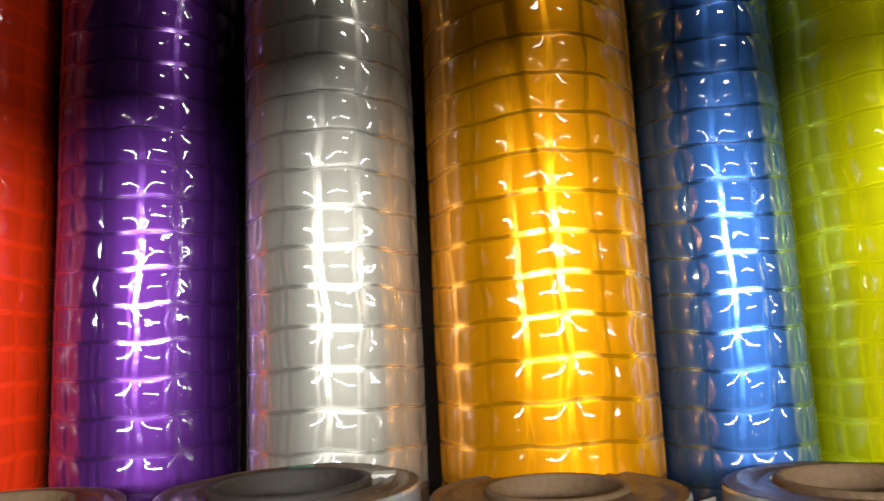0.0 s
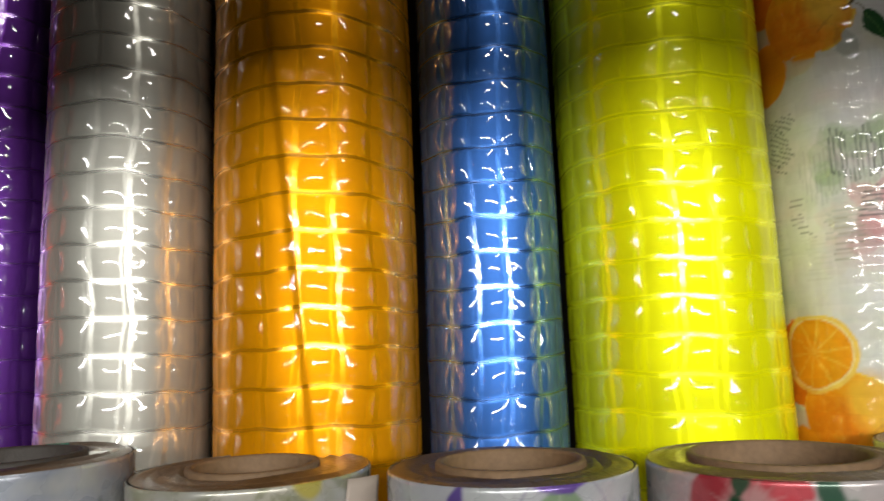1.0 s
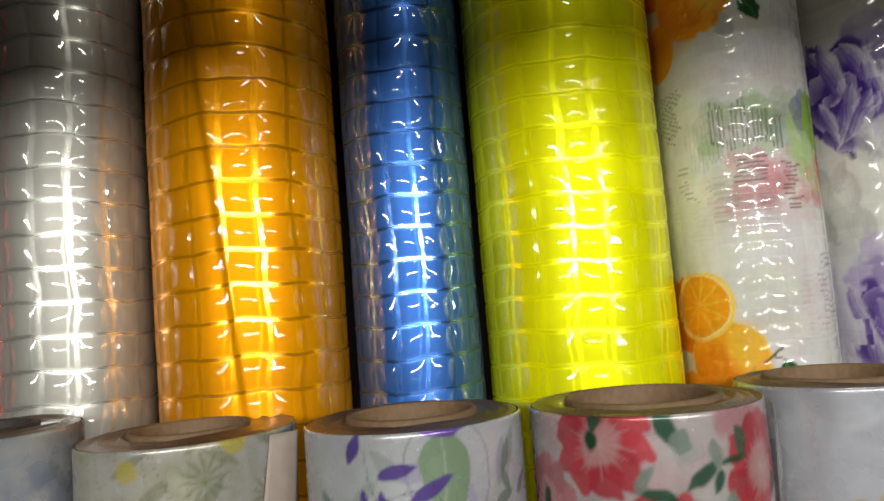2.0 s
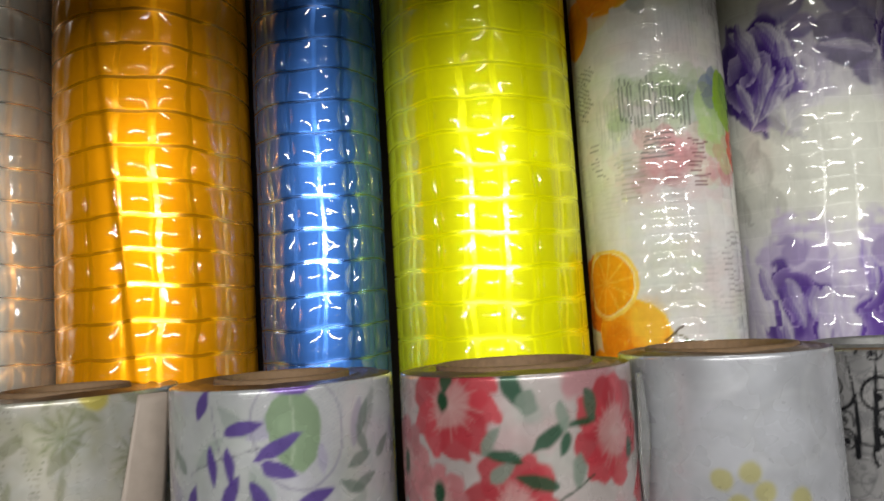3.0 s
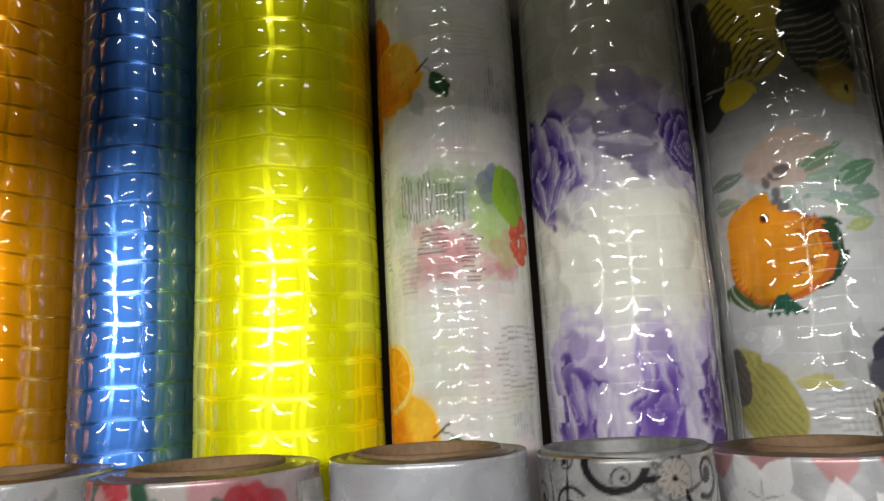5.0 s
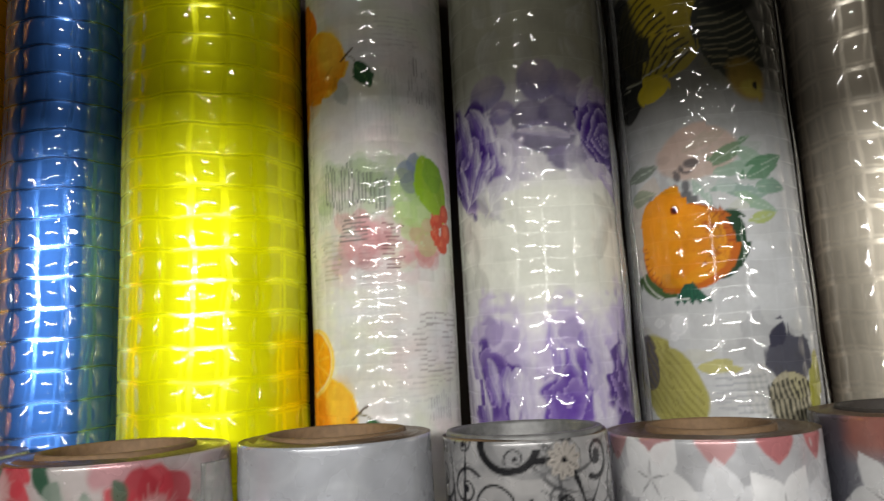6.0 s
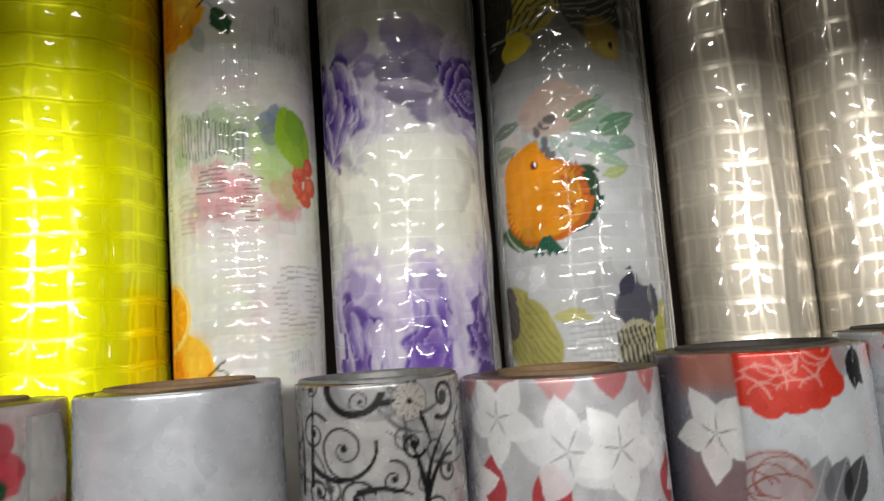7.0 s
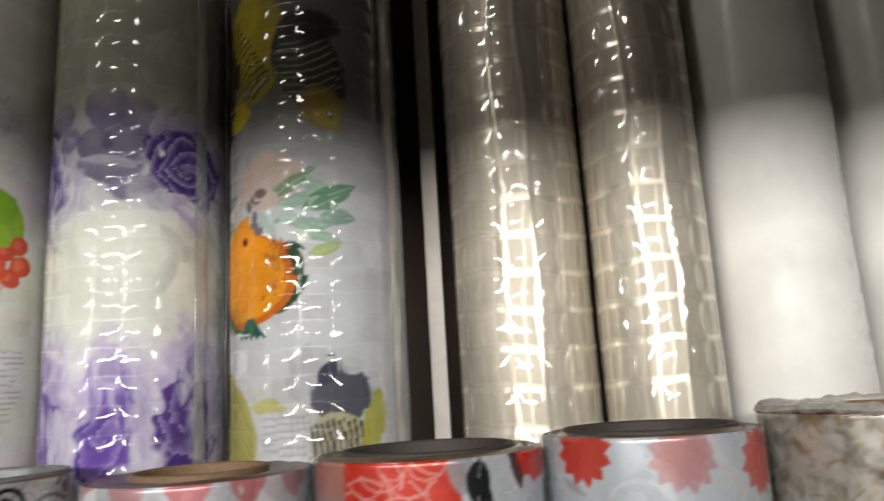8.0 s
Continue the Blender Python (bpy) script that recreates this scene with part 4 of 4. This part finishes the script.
def aster_print(S, Z, r):
    p = Sheet(S, Z, (0.58, 0.62, 0.67))
    wash(p, 91, (0.66, 0.69, 0.73), 26, 0.6)
    for x, y, c, al in ((-58, 922, (0.60, 0.07, 0.05), 1.0), (2, 918, (0.56, 0.28, 0.28), 0.8), (60, 912, (0.58, 0.10, 0.08), 0.9), (-30, 860, (0.58, 0.10, 0.08), 0.9)):
        for a in range(0, 360, 30):
            p.leaf(x, y, 21, 12, c, a + 11, al)
        p.ell(x, y, 10, 10, c, 0, al)
    p.ring(-24, 884, 20, 22, 2.5, (0.74, 0.75, 0.77), 0, 0.8)
    p.stroke([(14, 936), (24, 912), (40, 895)], 4.0, (0.70, 0.66, 0.67), 0.8)
    faint_leaves(p, 3, 10, (0.4, 0.3, 0.3), 800, 920)
    return p.c


def brown_print(S, Z, r):
    p = Sheet(S, Z, (0.44, 0.40, 0.35))
    wash(p, 101, (0.22, 0.13, 0.05), 18, 0.9, 4), wash(p, 104, (0.10, 0.08, 0.06), 8, 0.6, 4), wash(p, 108, (0.58, 0.56, 0.52), 9, 0.6, 4)
    rng = np.random.default_rng(12)
    for i in range(90):
        p.leaf(rng.uniform(-70, -20) if i % 2 else rng.uniform(-100, 100), rng.uniform(870, 935), rng.uniform(8, 20), 1.6, (0.20, 0.12, 0.04) if i % 3 else (0.5, 0.44, 0.34), rng.uniform(0, 360), 0.6)
    return p.c


def misty_print(S, Z, r):
    p = Sheet(S, Z, (0.40, 0.43, 0.50))
    wash(p, 111, (0.20, 0.24, 0.36), 22, 0.7, 3), wash(p, 114, (0.60, 0.60, 0.58), 16, 0.7, 3)
    faint_leaves(p, 15, 16, (0.22, 0.26, 0.25), 800, 925)
    return p.c


# ---------------------------------------------------------------- rolls at the back
ZB = (0.86, 1.40)
CELL = (0.0255, 0.0255, 0.0002)


def back_roll(x, y, r, mat, label, cell=CELL, seed=1, step=0.002, **k):
    return film_roll("film_roll", x, y, r, 0.0, 1.45, ZB, mat, label, cell, seed=seed, step=step, group="tall film rolls", **k)


RED = film("red_film", (0.97, 0.05, 0.004), rough=0.6, line_glow=0.3)
PURPLE = film("purple_film", (0.14, 0.034, 0.30), metal=0.85, rough=0.55, lines_rough=0.27, coat_rough=0.065, ior=1.9, deep=0.6, line_glow=0.3)
GREY = film("clear_film", (0.44, 0.435, 0.39), metal=0.7, rough=0.6, lines_rough=0.27, coat_rough=0.065, ior=1.9, deep=0.45, groove_shade=0.15, line_glow=0.3)
ORANGE = film("orange_film", (0.82, 0.33, 0.0), metal=0.7, rough=0.58, lines_rough=0.22, coat=0.75, groove_shade=0.15, line_glow=0.4)
BLUE = film("blue_film", (0.05, 0.165, 0.52), metal=0.88, rough=0.58, lines_rough=0.27, ior=1.75, groove_shade=0.2, line_glow=0.4)
YELLOW = film("yellow_film", (0.76, 0.77, 0.0), metal=0.45, rough=0.6, lines_rough=0.25, coat=0.75, deep=0.6, line_glow=0.4)
CLEAR = film("clear_pressed_film", (0.55, 0.50, 0.415), metal=0.6, rough=0.6, lines_rough=0.34, coat_rough=0.065, ior=2.0, deep=0.45, line_glow=0.35)
WHITE = film("plain_white_film", (0.60, 0.585, 0.56), rough=0.75, coat=0.0, under=0.0)
PRINT = film("printed_film", None, rough=0.6, under=0.05, coat=0.7, coat_rough=0.048, dome=0.0021, soft=0.028, vary=0.09, line_glow=0.0, deep=0.0, band_rough=0.3, band_coat=0.3, lines_rough=0.6)
FINE_PRINT = film("finely_pressed_printed_film", None, rough=0.6, under=0.05, coat=0.7, coat_rough=0.06, dome=0.0010, soft=0.028, vary=0.09, line_glow=0.0, deep=0.0, band_rough=0.12, band_coat=0.6, lines_rough=0.6)
SHEET = film("printed_sheet", None, rough=0.5, metal=0.3, coat=0.25, coat_rough=0.12, under=0.0, spec=0.4)
WRAP, wn, wl, wb = nodes_of("clear_wrap")
wb.inputs["Base Color"].default_value = (0.95, 0.95, 0.93, 1)
wb.inputs["Transmission Weight"].default_value, wb.inputs["Roughness"].default_value, wb.inputs["IOR"].default_value = 0.9, 0.12, 1.45

back_roll(-0.395, 0.535, 0.085, RED, "shiny red embossed vinyl film roll, standing upright", seed=11)
back_roll(-0.231, 0.552, 0.067, PURPLE, "shiny dark purple embossed vinyl film roll, standing upright", seed=12)
back_roll(-0.079, 0.501, 0.061, GREY, "clear greyish embossed vinyl film roll, standing upright", seed=13)
back_roll(0.066, 0.500, 0.0755, ORANGE, "glossy orange embossed vinyl film roll with a loose edge", seed=14, lap=(0.018, -0.035, 0.0022))
back_roll(0.199, 0.511, 0.052, BLUE, "glossy blue embossed vinyl film roll, the slimmest", cell=(0.0215, 0.0252, 0.0002), seed=15)
back_roll(0.335, 0.517, 0.0785, YELLOW, "fluorescent yellow embossed vinyl film roll", seed=16)
back_roll(0.4825, 0.523, 0.062, FINE_PRINT, "white embossed film roll printed with oranges and grapes", cell=(0.0165, 0.0128, 0.0001), seed=17, step=0.0014, shade=0.84, paint=fruit_print, ghost=(0.021, 0.013, 0.3))
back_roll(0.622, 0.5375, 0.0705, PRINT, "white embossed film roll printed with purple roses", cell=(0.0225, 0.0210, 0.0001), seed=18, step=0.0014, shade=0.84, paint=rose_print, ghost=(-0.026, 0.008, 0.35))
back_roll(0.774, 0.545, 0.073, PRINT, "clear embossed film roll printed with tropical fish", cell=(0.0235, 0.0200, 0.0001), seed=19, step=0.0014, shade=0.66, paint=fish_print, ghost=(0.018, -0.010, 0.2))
back_roll(0.9515, 0.596, 0.062, CLEAR, "clear embossed film roll with a yellowish tinge", cell=(0.025, 0.032, 0.00015), seed=20, creases=((-0.018, 0.0009, 0.0028), (0.008, 0.0008, 0.0025), (0.040, 0.0007, 0.0025)))
back_roll(1.062, 0.564, 0.050, CLEAR, "slim clear embossed film roll with a yellowish tinge", cell=(0.022, 0.032, 0.00015), seed=21, creases=((-0.020, 0.0007, 0.0025), (0.008, 0.0008, 0.0025)))
back_roll(1.180, 0.584, 0.061, WHITE, "plain matt white film roll", cell=None, seed=22)
back_roll(1.318, 0.605, 0.066, WHITE, "plain matt white film roll, standing at the end", cell=None, seed=23)


board = tagged(new("partition_board"), "narrow upright board with a pale painted edge", "board")
part("panel", box("panel", 0.8645, 0.8775, 0.606, 0.697, 0.0, 1.62, BOARD, 0.001), board, "brown board face")
part("edge_band", box("edge_band", 0.864, 0.878, 0.598, 0.6058, 0.0, 1.62, PALE, 0.0012), board, "pale edge band")

# ---------------------------------------------------------------- shorter rolls in front
def front_roll(x, y, r, top, paint, label, seed=1, **k):
    return film_roll("sheet_roll", x, y, r, 0.0, top, (top - 0.17, top), SHEET, label, None, step=0.0012, seed=seed, paint=paint, shade=0.55, group="short film rolls", **k)


front_roll(-0.222, 0.345, 0.060, 0.937, meadow_print, "pale leafy film roll with a light card end", seed=31)
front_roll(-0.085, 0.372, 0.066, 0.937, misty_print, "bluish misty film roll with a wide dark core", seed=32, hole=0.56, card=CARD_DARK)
front_roll(0.052, 0.385, 0.067, 0.926, meadow_print, "off-white film roll printed with meadow plants", seed=33, hole=0.5)
front_roll(0.198, 0.358, 0.0645, 0.928, vine_print, "pale film roll printed with purple vine leaves", seed=34)
front_roll(0.337, 0.352, 0.067, 0.928, poppy_print, "pink film roll printed with red poppies", seed=35, hole=0.62)
front_roll(0.469, 0.376, 0.062, 0.929, silver_print, "silvery grey film roll with faint swirls", seed=36, hole=0.66)
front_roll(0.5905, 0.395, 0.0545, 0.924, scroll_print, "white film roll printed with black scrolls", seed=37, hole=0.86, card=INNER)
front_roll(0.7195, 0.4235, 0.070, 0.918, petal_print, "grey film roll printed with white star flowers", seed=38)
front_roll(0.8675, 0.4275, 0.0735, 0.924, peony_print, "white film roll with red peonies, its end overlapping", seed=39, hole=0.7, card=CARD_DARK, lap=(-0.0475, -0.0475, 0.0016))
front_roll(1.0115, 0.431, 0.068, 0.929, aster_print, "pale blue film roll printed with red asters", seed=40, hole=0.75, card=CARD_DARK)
front_roll(1.155, 0.430, 0.068, 0.935, brown_print, "brown furry-patterned film roll in clear plastic wrap", seed=41)


# ---------------------------------------------------------------- wraps, flaps and tape
def strip_on(name, x, y, r, s0, s1, za, zb, proud, mat, parent, label="", wave=0.0):
    """A narrow sheet lying round a roll, with its own thickness."""
    a, z = np.meshgrid(np.linspace(s0 / r, s1 / r, 7), np.linspace(za, zb, 60))
    lift = proud + wave * np.sin(z * 61 + a * 7)
    rr = r + lift * np.linspace(0.4, 1, 7)[None, :]
    me = grid_mesh(name, rr * np.sin(a), -rr * np.cos(a), z, mat, False)
    ob = part(name, me, parent, label)
    th = ob.modifiers.new("thickness", "SOLIDIFY")
    th.thickness = 0.0004
    return ob


for ob in [o for o in bpy.data.objects if o.parent is None and "label" in o]:
    what = ob["label"]
    x, y = ob.location.x, ob.location.y
    if "tropical fish" in what:
        strip_on("wrap_edge", x, y, 0.0745, -0.103, -0.092, 0.86, 1.40, 0.0016, WRAP, ob, "clear plastic wrap edge", 0.0006)
        strip_on("wrap_edge", x, y, 0.0745, 0.078, 0.090, 0.86, 1.40, 0.0016, WRAP, ob, "clear plastic wrap edge", 0.0006)
    elif "purple roses" in what:
        strip_on("wrap_edge", x, y, 0.0718, 0.074, 0.084, 0.86, 1.40, 0.0022, WRAP, ob, "clear plastic wrap edge", 0.0008)
    elif "red poppies" in what:
        strip_on("wrap_edge", x, y, 0.068, 0.078, 0.100, 0.85, 0.922, 0.006, WRAP, ob, "clear plastic curl at the side", 0.002)
    elif "meadow plants" in what:
        n_, w_ = 24, 10
        u, v = np.meshgrid(np.linspace(0, 1, w_), np.linspace(0, 1, n_))
        arc = 0.046 + 0.026 * v + u * (0.040 - 0.026 * v)
        rad_ = 0.0685 + 0.010 * u * v
        me = grid_mesh("loose_flap", rad_ * np.sin(arc / 0.067), -rad_ * np.cos(arc / 0.067), 0.79 + 0.134 * v, FLAP, False)
        th = part("loose_flap", me, ob, "folded beige paper flap").modifiers.new("thickness", "SOLIDIFY")
        th.thickness = 0.0006
        part("tape", box("tape", -0.020, -0.009, 0.052, 0.060, 0.9255, 0.9275, TEAL), ob, "small teal tape")
    elif "misty" in what:
        part("tape", box("tape", -0.012, 0.002, 0.051, 0.059, 0.9365, 0.9385, TEAL), ob, "small teal tape")
        part("tape", box("tape", 0.040, 0.052, 0.014, 0.026, 0.9365, 0.9385, TAPE_WHITE), ob, "small white tape")
    elif "furry" in what:
        t_, c_ = np.meshgrid(np.linspace(0, 2 * math.pi, 120, endpoint=False), np.linspace(0, 2 * math.pi, 9))
        fold = 0.0008 * np.sin(23 * t_) + 0.0006 * np.sin(41 * t_ + 1)
        rr = 0.058 + (0.011 + 0.3 * fold) * np.cos(c_) + fold * 0.4
        part("gathered_wrap", grid_mesh("gathered_wrap", rr * np.sin(t_), -rr * np.cos(t_), 0.937 + (0.004 + fold) * np.sin(c_) + 0.0012 * np.sin(5 * t_), CRINKLE, True), ob, "gathered clear plastic at the top")
